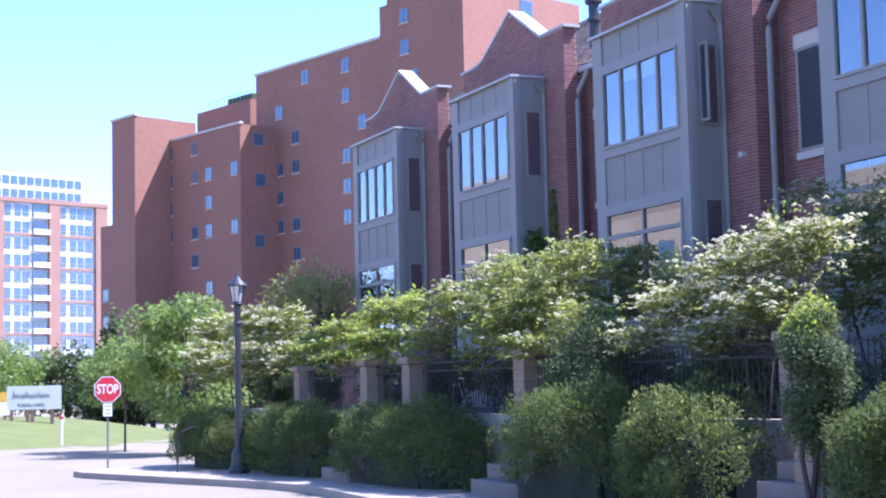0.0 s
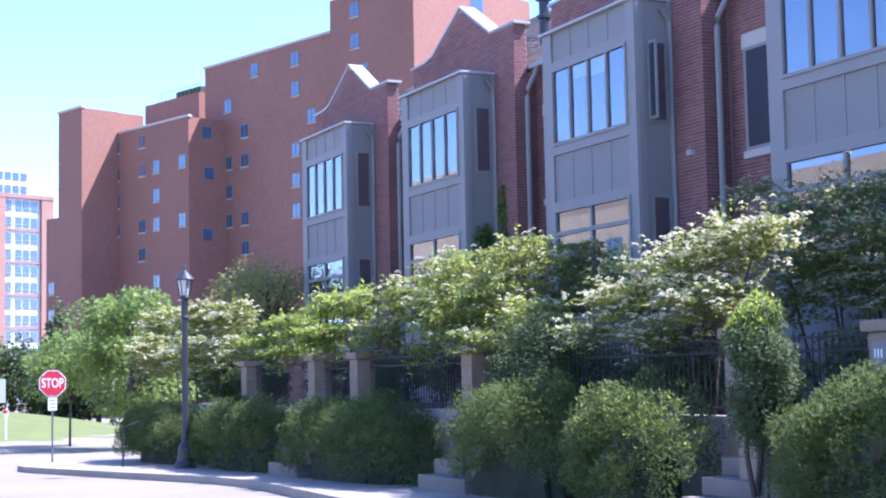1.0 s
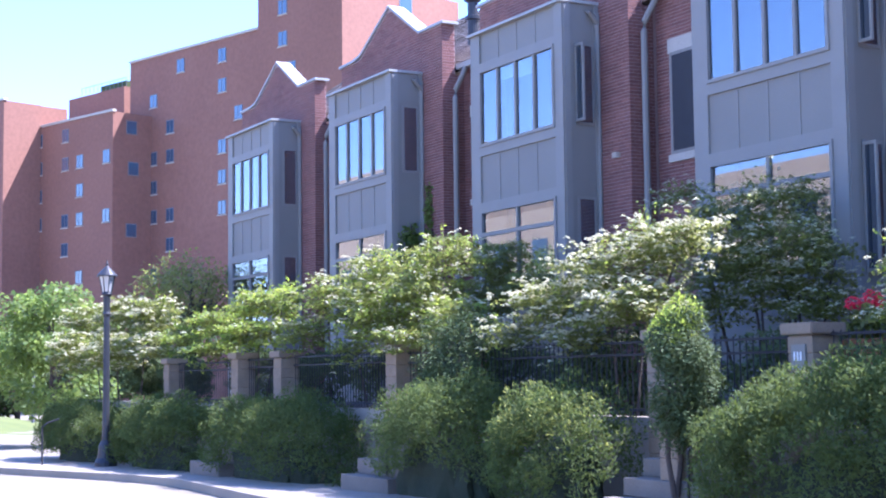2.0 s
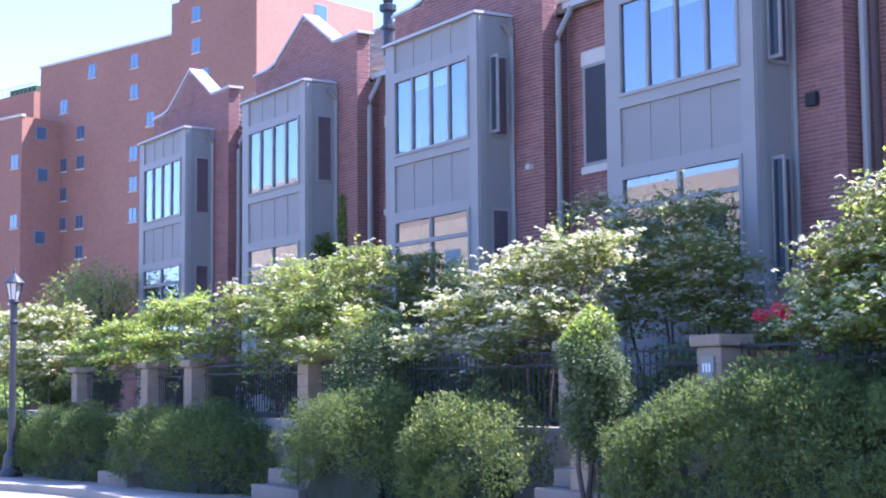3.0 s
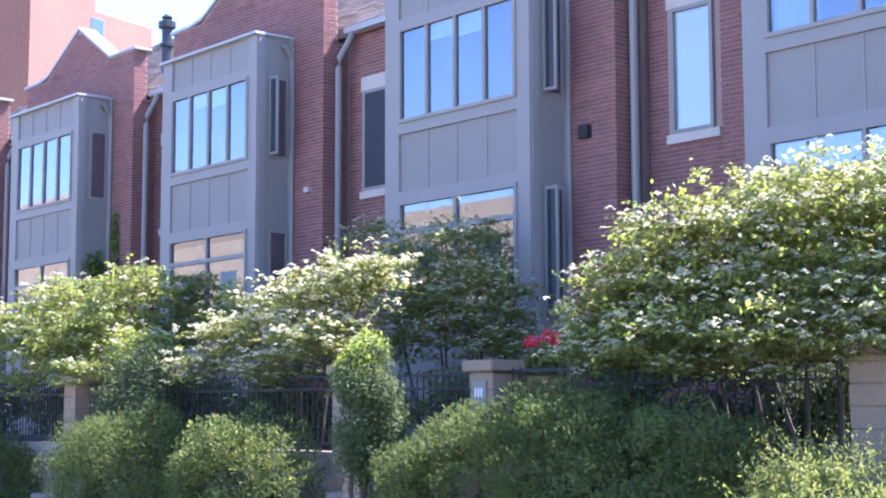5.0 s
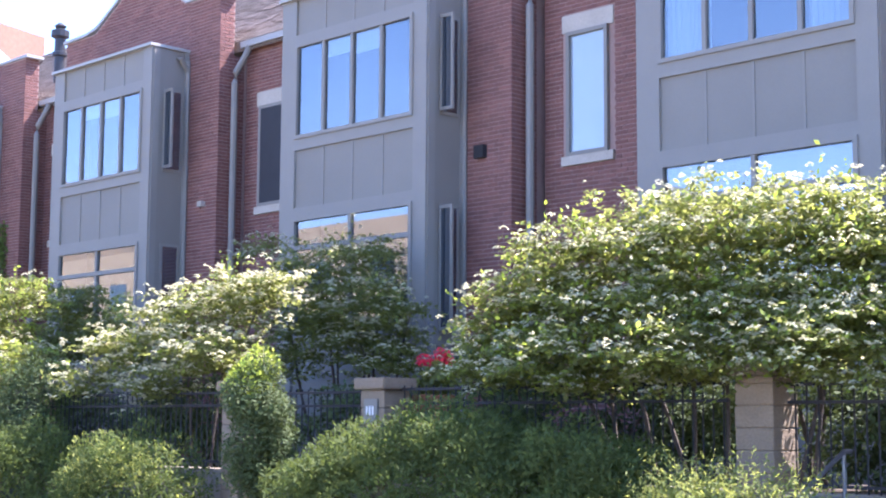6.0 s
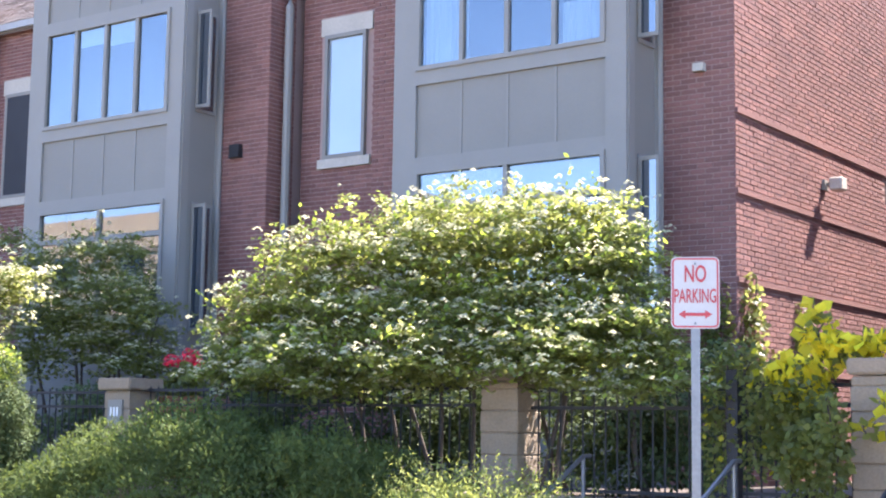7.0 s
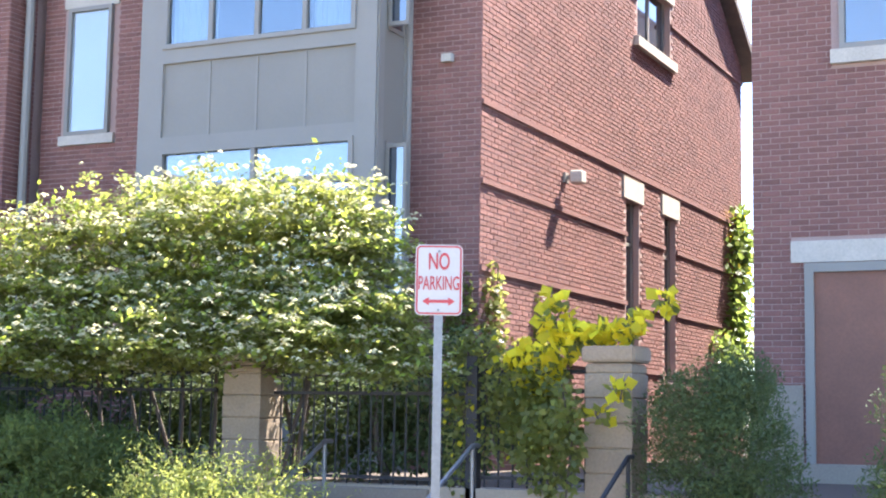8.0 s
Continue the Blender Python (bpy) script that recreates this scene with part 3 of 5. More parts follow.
def hedge(seed, x0, x1, y, ry, z0, z1, label, material=None, count=9000, leaf=0.075, name="juniper", humps=None, golden=0):
    """A spreading mound of needles, higher in the middle."""
    rnd, rng = random.Random(seed), np.random.default_rng(seed)
    sh = thing(name, ((x0 + x1) / 2, y, z0), label, "shrub", "hedge along the pavement")
    half, h = (x1 - x0) / 2, z1 - z0
    cl = []
    n = (humps or max(8, int((x1 - x0) * 7))) * 4
    while len(cl) < n:
        d = [rnd.gauss(0, 1) for _ in range(3)]
        r = math.sqrt(sum(v * v for v in d))
        d = [math.copysign(abs(v / r) ** 0.65, v) for v in d]
        if d[2] < 0 or d[1] > 0.7:
            continue
        if half > 1.8:
            d[0] = rnd.uniform(-1, 1)
            fall = (1 - abs(d[0]) ** 4) ** 0.5
            r = math.hypot(d[1], d[2])
            d[1], d[2] = d[1] / r * fall, max(0.1, d[2] / r) ** 0.6 * fall
        k = rnd.uniform(0.8, 0.97)
        s = rnd.uniform(0.16, 0.3)
        cl.append((d[0] * (half - s * .6) * k, d[1] * (ry - s * .5) * k, max(0.1, d[2] * (h - s * .6) * k * (1 + 0.08 * math.sin(d[0] * half * 2.3 + seed))), s * 1.25, s * 1.1, s * 0.95))
    p, out = in_clumps(rng, cl, int(count * 1.6), 0.6)
    leaf *= 0.85
    p[:, 2] = np.maximum(p[:, 2], 0.02)
    q = leaves(rng, p, unit(out + np.array([0, -0.2, 0.5])), leaf, 0.3, 0.2, -0.35)
    ob = new("foliage", quad_mesh("foliage", q, material or M_JUNIPER))
    ob.parent = sh
    tagged(ob, kind="stuff")
    # Pale needles on the upper clumps paint the sun on the tips.
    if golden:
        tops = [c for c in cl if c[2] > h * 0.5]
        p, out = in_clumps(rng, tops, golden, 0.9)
        ob = new("young_or_lit_foliage", quad_mesh("young_or_lit_foliage", leaves(rng, p, unit(out + np.array([0, 0, .6])), leaf * 1.1, 0.28, 0.2, -0.5), M_GOLD))
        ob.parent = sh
        tagged(ob, "pale yellow-green tips painted as sunlit", kind="stuff")
    # Dark core added so gaps between the needles read as deep shade.
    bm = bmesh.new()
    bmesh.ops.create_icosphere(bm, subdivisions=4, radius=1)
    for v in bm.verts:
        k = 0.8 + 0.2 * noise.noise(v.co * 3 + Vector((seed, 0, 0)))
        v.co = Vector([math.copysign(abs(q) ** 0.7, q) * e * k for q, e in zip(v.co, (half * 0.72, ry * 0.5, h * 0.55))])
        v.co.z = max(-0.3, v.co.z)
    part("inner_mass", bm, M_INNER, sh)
    return sh


def tree(seed, foot, height, centre, radii, label, material, count=6000, leaf=0.22, clumps=45, size=1.0, name="tree", trunk=0.16, conifer=False, group=""):
    rnd, rng = random.Random(seed), np.random.default_rng(seed)
    tr = thing(name, foot, label, "tree", group)
    c = Vector(centre) - Vector(foot)
    bm = bmesh.new()
    top = Vector((c.x, c.y, c.z + radii[2] * 0.6))
    tube(bm, [(0, 0, -0.2), (0.05, 0, height * 0.25), (c.x * 0.5, c.y * .5, c.z * 0.8), top], [trunk * 1.25, trunk, trunk * 0.7, trunk * 0.12], 8)
    part("trunk", bm, M_BARK, tr)
    bm = bmesh.new()
    for i in range(12):
        a = rnd.uniform(0, 6.28)
        s = Vector((0, 0, 0)).lerp(top, rnd.uniform(0.35, 0.85))
        e = c + Vector((math.cos(a) * radii[0] * 0.7, math.sin(a) * radii[1] * 0.7, rnd.uniform(-.5, .6) * radii[2]))
        tube(bm, [s, s.lerp(e, 0.5) + Vector((0, 0, 0.2)), e], [trunk * .4, trunk * .25, trunk * .06], 5)
    part("limb", bm, M_BARK, tr)
    if conifer:
        cl = []
        for i in range(clumps):
            k = rnd.random()
            w = (1 - k) * radii[0] + 0.1
            a = rnd.uniform(0, 6.28)
            cl.append((c.x + math.cos(a) * w * .7, c.y + math.sin(a) * w * .7, c.z + (k * 2 - 1) * radii[2], size * (1.1 - k), size * (1.1 - k), size * 0.5))
    else:
        cl = clump_set(rnd, c, radii, clumps, size, 0.7, -0.8)
    p, out = in_clumps(rng, cl, count, 0.45)
    ob = new("crown", quad_mesh("crown", leaves(rng, p, out, leaf, 0.6, 0.4), material))
    ob.parent = tr
    tagged(ob, kind="stuff")
    return tr


def spray_shrub(seed, blobs, foot_z, label, per_m2=34, tier=0.26, leaf=0.068, flowers=0.6, young=0.0, shoots=0, head=0.055, filler=0.35, name="flowering_shrub"):
    """Shrub of flat leafy sprays held in tiers over spreading limbs, with domed flower heads on the sprays."""
    rnd, rng = random.Random(seed), np.random.default_rng(seed)
    b = np.array(blobs)
    foot = np.array([b[:, 0].mean(), b[:, 1].mean() + 0.25, foot_z])
    sh = thing(name, tuple(foot), label, "shrub", "flowering shrubs")
    b[:, :3] -= foot
    area = b[:, 3] * b[:, 5] + b[:, 3] * b[:, 4]
    n = int(area.sum() * math.pi * per_m2)
    k = rng.choice(len(b), n, p=area / area.sum())
    d = unit(rng.normal(size=(n, 3)) + np.array([0, -0.25, 0.3]))
    o = b[k, :3] + d * b[k, 3:] * rng.uniform(0.55, 1.0, (n, 1))
    # gather the sprays into tiers that wander a little up and down
    wave = 0.09 * np.sin(o[:, 0] * 2.1 + seed) + 0.06 * np.sin(o[:, 1] * 3.7 + o[:, 0] * 4.3)
    o[:, 2] += 0.75 * (np.round((o[:, 2] - wave) / tier) * tier + wave - o[:, 2]) + rng.normal(size=n) * 0.03
    o[:, 2] = np.minimum(o[:, 2], b[k, 2] + b[k, 5] * 0.95)
    d[:, :2] += rng.normal(size=(n, 2)) * 0.2
    level = unit(d * np.array([1, 1, 0]))
    way = unit(level + d * np.array([0, 0, 0.25]) + rng.normal(size=(n, 3)) * np.array([0.45, 0.45, 0.12]) - np.array([0, 0, 0.1]))
    flat = unit(np.cross(way, np.array([0, 0, 1.0])))
    span = rng.uniform(0.16, 0.42, (n, 1))
    m = 13
    s = rng.random((n, m, 1))
    across = rng.uniform(-1, 1, (n, m, 1)) * (0.12 + 0.55 * (1 - np.abs(s - 0.45) * 1.4)) * span[:, None] * 0.75
    p = o[:, None] + way[:, None] * s * span[:, None] + flat[:, None] * across - np.array([0, 0, 0.16]) * (s * span[:, None]) ** 1.5 + rng.normal(size=(n, m, 3)) * 0.012
    out = unit(way[:, None] * 0.9 + flat[:, None] * np.sign(across) * 0.6)
    p, out = p.reshape(-1, 3), out.reshape(-1, 3)
    extra = int(n * m * filler)
    q, qo = in_clumps(rng, [tuple(v) for v in b * np.array([1, 1, 1, 0.85, 0.85, 0.85])], extra, 0.2)
    pick = rng.random(len(p)) < young
    for title, pts, dirs, material in (("foliage", np.concatenate([p[~pick], q]), np.concatenate([out[~pick], qo]), M_LEAF), ("young_or_lit_foliage", p[pick], out[pick], M_LEAF_BRIGHT)):
        if len(pts):
            ob = new(title, quad_mesh(title, leaves(rng, pts, dirs * 0.45, leaf, 0.58, 1.1, 0.12), material))
            ob.parent = sh
            tagged(ob, "bright yellow-green leaves, young or painted as sunlit" if title == "young_or_lit_foliage" else "", kind="stuff")
    if flowers:
        # each head is a low dome of florets on the upper side of a spray
        pat = 0.5 + 0.5 * np.sin(o[:, 0] * 1.7 + seed * 1.3) * np.sin(o[:, 2] * 2.9 + o[:, 1] * 2 + seed)
        hold = np.repeat(np.flatnonzero(rng.random(n) < flowers * (0.6 + 0.6 * pat)), 3)
        hold = hold[rng.random(len(hold)) < 0.75]
        c = o[hold] + way[hold] * span[hold] * rng.uniform(0.2, 1.15, (len(hold), 1)) + flat[hold] * span[hold] * rng.uniform(-0.6, 0.6, (len(hold), 1)) + rng.normal(size=(len(hold), 3)) * 0.02 + np.array([0, 0, 0.03])
        size = head * rng.uniform(0.65, 1.25, (len(hold), 1))
        pts, dirs = [], []
        for j in range(9):
            a = j * 2.4 + rng.random((len(hold), 1)) * 6.28
            r = math.sqrt(j / 9.0)
            off = np.concatenate([np.cos(a) * r, np.sin(a) * r, np.full_like(a, 0.6 * (1 - r * r))], 1)
            pts.append(c + (off + way[hold] * off[:, 2:] * 0.6) * size)
            dirs.append(unit(off + way[hold] * 0.7 + np.array([0, 0, 0.4])))
        ob = new("blossom", quad_mesh("blossom", blossoms(rng, np.concatenate(pts), np.concatenate(dirs), head * 0.34), M_BLOSSOM))
        ob.parent = sh
        tagged(ob, "flat heads of creamy white blossom", kind="stuff")
    if shoots:
        k = rng.choice(len(b), shoots)
        d = unit(rng.normal(size=(shoots, 3)) * np.array([1, 0.6, 0.5]) + np.array([0, -0.1, 0.75]))
        st = b[k, :3] + d * b[k, 3:] * 0.95
        go = unit(d + np.array([0, 0, 0.25]))
        span = rng.uniform(0.14, 0.34, (shoots, 1))
        p = np.concatenate([st + go * span * j / 6 for j in range(7)])
        ob = new("shoot", quad_mesh("shoot", leaves(rng, p, unit(np.concatenate([go] * 7) * 0.5 + rng.normal(size=p.shape) * 0.7), leaf, 0.55, 0.3, -0.2), M_LEAF_BRIGHT))
        ob.parent = sh
        tagged(ob, "yellow-green shoots standing out of the crown", kind="stuff")
    for x, y, z, rx, ry, rz in b:
        if z > 1.6:
            bm = bmesh.new()
            tip = Vector((x + rnd.uniform(-.5, .5) * rx, y + rnd.uniform(-.5, .5) * ry, z + rnd.uniform(-.2, .5) * rz))
            f0 = Vector((rnd.uniform(-.2, .2) + x * 0.55, rnd.uniform(-.15, .15), 0))
            mid = f0.lerp(tip, 0.55) + Vector((rnd.uniform(-.1, .1), rnd.uniform(-.1, .1), 0.2 * max(0.2, z)))
            tube(bm, [f0, f0.lerp(mid, 0.5) + Vector((rnd.uniform(-.06, .06), 0, .06)), mid, mid.lerp(tip, 0.5) + Vector((0, 0, .05)), tip], [.024, .02, .015, .01, .004], 6)
            part("stem", bm, M_BARK, sh)
    return sh


spray_shrub(5, ((-10.61, 11.49, 2.56, 0.48, 0.38, 0.52), (-10.03, 11.71, 2.94, 0.66, 0.53, 0.65), (-9.18, 11.88, 3.21, 0.77, 0.62, 0.67), (-8.21, 11.93, 3.29, 0.81, 0.65, 0.65), (-6.75, 11.85, 3.25, 0.45, 0.4, 0.42), (-7.22, 11.88, 3.22, 0.73, 0.58, 0.58), (-6.39, 11.61, 2.77, 0.51, 0.4, 0.58), (-5.81, 11.32, 2.29, 0.31, 0.3, 0.37), (-9.49, 11.22, 2.11, 0.8, 0.64, 0.32), (-8.03, 11.28, 2.21, 0.93, 0.74, 0.37), (-6.63, 11.25, 2.17, 0.78, 0.63, 0.33), (-5.83, 11.12, 1.94, 0.4, 0.32, 0.18), (-10.48, 11.22, 2.12, 0.53, 0.42, 0.29), (-9.26, 11.49, 2.56, 0.69, 0.55, 0.26), (-8.3, 11.54, 2.66, 0.67, 0.54, 0.25), (-7.41, 11.53, 2.64, 0.66, 0.52, 0.25), (-6.49, 11.39, 2.4, 0.42, 0.34, 0.24)), 0.9, "large sunlit shrub covered in creamy white blossom", per_m2=70, flowers=0.68, young=0.2, shoots=110, leaf=0.07, head=0.046, filler=0.9)
spray_shrub(14, ((-18.95, 11.49, 2.06, 0.44, 0.35, 0.2), (-18.11, 11.75, 2.49, 0.65, 0.52, 0.35), (-17.16, 11.99, 2.9, 0.71, 0.57, 0.42), (-16.19, 12.17, 3.19, 0.69, 0.55, 0.4), (-15.55, 12.25, 3.34, 0.36, 0.3, 0.29), (-16.01, 11.69, 2.4, 0.71, 0.57, 0.29), (-17.02, 11.46, 2.01, 0.49, 0.39, 0.21)), 0.9, "sunlit shrub with flat white blossom spreading over the fence", per_m2=64, flowers=1.1, young=0.06, shoots=14, filler=0.6, leaf=0.07, head=0.054)
spray_shrub(15, ((-17.07, 14.27, 3.73, 0.71, 0.57, 0.44), (-16.25, 14.45, 3.95, 0.65, 0.52, 0.31), (-17.1, 14.27, 2.92, 0.84, 0.68, 0.56), (-15.87, 14.45, 2.61, 0.81, 0.65, 0.38), (-15.95, 14.27, 3.26, 0.68, 0.55, 0.42), (-17.87, 14.45, 2.45, 0.64, 0.51, 0.29), (-18.3, 14.27, 4.28, 0.42, 0.34, 0.1), (-15.21, 14.45, 3.17, 0.37, 0.3, 0.09), (-15.28, 14.27, 2.34, 0.41, 0.33, 0.15)), 0.9, "shaded flowering shrub with small white blossom by the bay", per_m2=58, flowers=0.8, leaf=0.07, head=0.043, filler=0.5)
spray_shrub(16, ((-27.15, 11.68, 2.38, 0.58, 0.46, 0.29), (-26.15, 12.05, 3.0, 0.85, 0.68, 0.46), (-24.34, 12.28, 3.39, 0.98, 0.78, 0.44), (-22.41, 12.39, 3.57, 0.67, 0.53, 0.35), (-23.63, 11.71, 2.43, 0.89, 0.71, 0.36), (-24.34, 11.45, 2.0, 0.37, 0.3, 0.19), (-22.45, 11.98, 2.88, 0.76, 0.61, 0.37), (-22.23, 11.54, 2.15, 0.75, 0.6, 0.25), (-20.89, 11.71, 2.43, 0.53, 0.42, 0.3), (-23.92, 11.96, 2.85, 0.96, 0.76, 0.38)), 0.9, "leafy shrub with scattered white blossom over the fence", per_m2=64, flowers=0.3, young=0.3, shoots=30, leaf=0.08, head=0.052)
spray_shrub(17, ((-23.76, 14.22, 3.57, 0.67, 0.53, 0.45), (-24.92, 14.4, 2.89, 0.92, 0.74, 0.47), (-22.77, 14.22, 3.05, 0.54, 0.43, 0.34)), 0.9, "shaded green shrub beside the bay", per_m2=60, flowers=0.08, leaf=0.08, filler=0.8, name="green_shrub")
spray_shrub(18, ((-34.59, 11.75, 2.5, 0.51, 0.41, 0.26), (-32.42, 11.92, 2.78, 0.76, 0.61, 0.3), (-30.4, 12.12, 3.11, 0.85, 0.68, 0.3), (-29.08, 12.22, 3.28, 0.35, 0.3, 0.14), (-29.74, 11.71, 2.43, 0.83, 0.66, 0.25), (-32.13, 11.53, 2.13, 0.61, 0.49, 0.18)), 0.9, "spreading yellow-green shrub in flat tiers over the fence", per_m2=60, flowers=0.06, young=0.6, shoots=30, leaf=0.1, tier=0.34, name="green_shrub")
spray_shrub(19, ((-45.12, 12.19, 3.23, 0.74, 0.59, 0.67), (-41.12, 12.19, 3.23, 0.85, 0.68, 0.62), (-38.09, 12.15, 3.17, 0.67, 0.53, 0.55), (-39.69, 11.59, 2.24, 1.23, 0.8, 0.47), (-36.0, 11.63, 2.29, 0.48, 0.39, 0.34), (-44.3, 11.61, 2.26, 0.72, 0.58, 0.62)), 0.9, "pale shrub with white blossom near the street corner", per_m2=52, flowers=0.75, young=0.12, shoots=20, leaf=0.1, head=0.07, tier=0.34)
# Dark fillers added so the space under the flowering shrubs stays in shade.
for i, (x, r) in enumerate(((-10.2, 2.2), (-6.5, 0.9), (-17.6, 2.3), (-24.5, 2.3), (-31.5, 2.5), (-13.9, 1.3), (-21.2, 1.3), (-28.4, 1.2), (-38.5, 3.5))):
    shrub("low_shrub", 50 + i, (x, 12.7, 1.55), (r, 0.45, 0.65), "dark leafy shrub added to darken the gap behind the fence", count=int(5200 * r), clumps=int(26 * r), size=0.26, material=M_LEAF_DARK, low=-0.9, inner=False, group="shade shrubs")
# More dark fillers, hiding the grey wall behind gate and fence.
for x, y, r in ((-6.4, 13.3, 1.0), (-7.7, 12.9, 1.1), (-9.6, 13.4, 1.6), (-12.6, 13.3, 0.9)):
    shrub("low_shrub", int(70 - x), (x, y, 1.8), (r, 0.45, 0.8), "dark leafy shrub added to darken the gap behind the fence", count=int(5200 * r), clumps=int(26 * r), size=0.28, material=M_LEAF_DARK, low=-0.9, inner=False, group="shade shrubs")
tree(31, (-44.0, 15.2, 0.9), 4.3, (-43.5, 15.0, 4.0), (2.6, 1.5, 1.2), "small dark green tree beside the townhouses", M_LEAF, count=5000, leaf=0.12, size=0.7)
tree(32, (-60.5, 15.0, -0.9), 6.5, (-60.5, 15.0, 2.6), (2.9, 2.0, 3.1), "bushy green maple at the street corner", M_LEAF_TREE, count=9000, leaf=0.24, size=0.85)
tree(33, (-66.0, 13.6, -1.0), 4.5, (-66.0, 13.6, 2.2), (1.9, 1.9, 1.5), "small sunlit street tree behind the stop sign", M_LEAF_TREE, count=5000, leaf=0.2, size=0.75, trunk=0.05)
tree(34, (-92.0, 10.5, -0.6), 5.0, (-92.0, 11.0, 3.0), (3.2, 2.9, 1.7), "sunlit green tree behind the chapel sign", M_LEAF_TREE, count=6000, leaf=0.25, size=1.0)
for i, (x, y, h, r) in enumerate(((-104, 17.5, 5.2, 2.6), (-103, 20.5, 8.0, 1.9), (-100, 22.5, 5.5, 2.8), (-98, 26.0, 6.0, 3.0), (-96, 30.5, 7.0, 3.4), (-108, 14.0, 5.0, 3.0))):
    tree(40 + i, (x, y, -1.0), h, (x, y, h / 2 - 0.6), (r, r, h / 2), "dark evergreen tree across the side street", M_LEAF_DARK, count=4500, leaf=0.35, size=1.3, conifer=i == 1, group="dark trees", name="evergreen_tree")

# ---- hedge ----
HEDGE = "rounded dull green juniper in front of the garden wall"
hedge(60, -43.4, -36.2, 10.75, 0.95, ground_z(-40), 1.1, HEDGE, count=15000, leaf=0.1)
hedge(61, -36.2, -29.6, 10.8, 0.95, ground_z(-33), 1.15, HEDGE, count=15000, leaf=0.1)
hedge(62, -29.4, -22.6, 10.7, 0.95, ground_z(-26), 1.3, HEDGE, count=17000, leaf=0.09)
hedge(63, -21.4, -17.2, 10.6, 0.9, ground_z(-19), 1.62, HEDGE, count=15000)
hedge(64, -17.3, -14.9, 10.55, 0.85, ground_z(-16), 1.55, "rounded juniper with pale tips painted as sunlit", count=10000, golden=1900)
hedge(65, -13.4, -7.5, 10.6, 0.9, -0.05, 1.76, "long sheared juniper hedge below the fence", count=34000)
shrub("feathery_shrub", 66, (-6.7, 10.0, 0.62), (1.1, 0.55, 0.5), "feathery yellow-green shrub beside the steps", count=7000, leaf=0.05, clumps=40, size=0.2, material=M_GOLD, foot_z=-0.02, wide=0.26, flat=0.9, low=-0.7, up=0.3, droop=-0.5, sprigs=900, group="hedge along the pavement")
hedge(67, -3.72, -2.5, 11.5, 0.6, 0.0, 2.35, "dark dense hedge by the neighbouring house", M_LEAF_DARK, count=20000, leaf=0.05, humps=16)
hedge(68, -1.8, -0.5, 10.6, 0.6, 0.0, 2.3, "dark green evergreen at the pavement", M_LEAF_DARK, count=18000, leaf=0.05, humps=14)
shrub("evergreen_column", 70, (-13.5, 10.45, 1.38), (0.36, 0.26, 0.82), "slim evergreen with a yellow-green top painted as sunlit", count=18000, leaf=0.06, clumps=50, size=0.2, young=1500, material=M_LEAF_DARK, foot_z=0.1, wide=0.35, flat=0.9, low=-1, inner=False)
shrub("evergreen_column", 71, (-20.0, 11.2, 1.5), (0.8, 0.4, 0.9), "dark upright evergreen beside the gate pillar", count=14000, leaf=0.065, clumps=50, size=0.28, material=M_LEAF_DARK, foot_z=0.1, wide=0.35, flat=0.9, low=-1)


def creeper(seed, label, patches, count, leaf=0.08, material=None, young=0):
    """Climbing leaves over flattened patches (x, y, z, rx, ry, rz)."""
    rng = np.random.default_rng(seed)
    cr = thing("climbing_vine", patches[0][:3], label, "vine")
    rel = [(x - patches[0][0], y - patches[0][1], z - patches[0][2], a, b, c) for x, y, z, a, b, c in patches]
    p, out = in_clumps(rng, rel, count, 0.2)
    ob = new("foliage", quad_mesh("foliage", leaves(rng, p, out, leaf, 0.75, 0.2, 0.3), material or M_LEAF))
    ob.parent = cr
    tagged(ob, kind="stuff")
    # Some leaves take the yellow that paints them as backlit.
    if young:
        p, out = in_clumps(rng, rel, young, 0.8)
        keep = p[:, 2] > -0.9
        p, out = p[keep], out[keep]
        ob = new("young_or_lit_foliage", quad_mesh("young_or_lit_foliage", leaves(rng, p, out[: len(p)], leaf * 1.15, 0.9, 0.0, 0.2), M_GLOW))
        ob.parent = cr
        tagged(ob, "leaves with backlight put into their yellow-green colour", kind="stuff")
    rnd = random.Random(seed)
    for x, y, z, a, b, c in rel:
        bm = bmesh.new()
        tube(bm, [(x, y, z - c), (x + rnd.uniform(-a, a) * .5, y, z), (x + rnd.uniform(-a, a) * .6, y, z + c * .9)], 0.008, 5)
        part("stem", bm, M_BARK, cr)
    return cr


creeper(80, "dark ivy on the corner of the brick wall", [(-7.6, 16.28, 2.6, 0.26, 0.1, 0.8), (-7.34, 16.7, 2.5, 0.12, 0.3, 1.0), (-7.3, 17.4, 1.8, 0.2, 0.5, 0.8)], 2600, 0.09)
creeper(81, "narrow column of ivy on the brick end wall", [(-7.36, 18.25, 2.5, 0.1, 0.16, 0.8), (-7.33, 18.0, 1.7, 0.15, 0.5, 0.6)], 1300, 0.08)
creeper(82, "tall ivy on the far corner of the end wall", [(-7.3, 28.4, 3.6, 0.25, 0.7, 2.2), (-7.3, 27.5, 2.4, 0.25, 1.0, 0.9), (-7.3, 28.7, 5.0, 0.2, 0.4, 0.9)], 2600, 0.15, M_LEAF_TREE, 50)
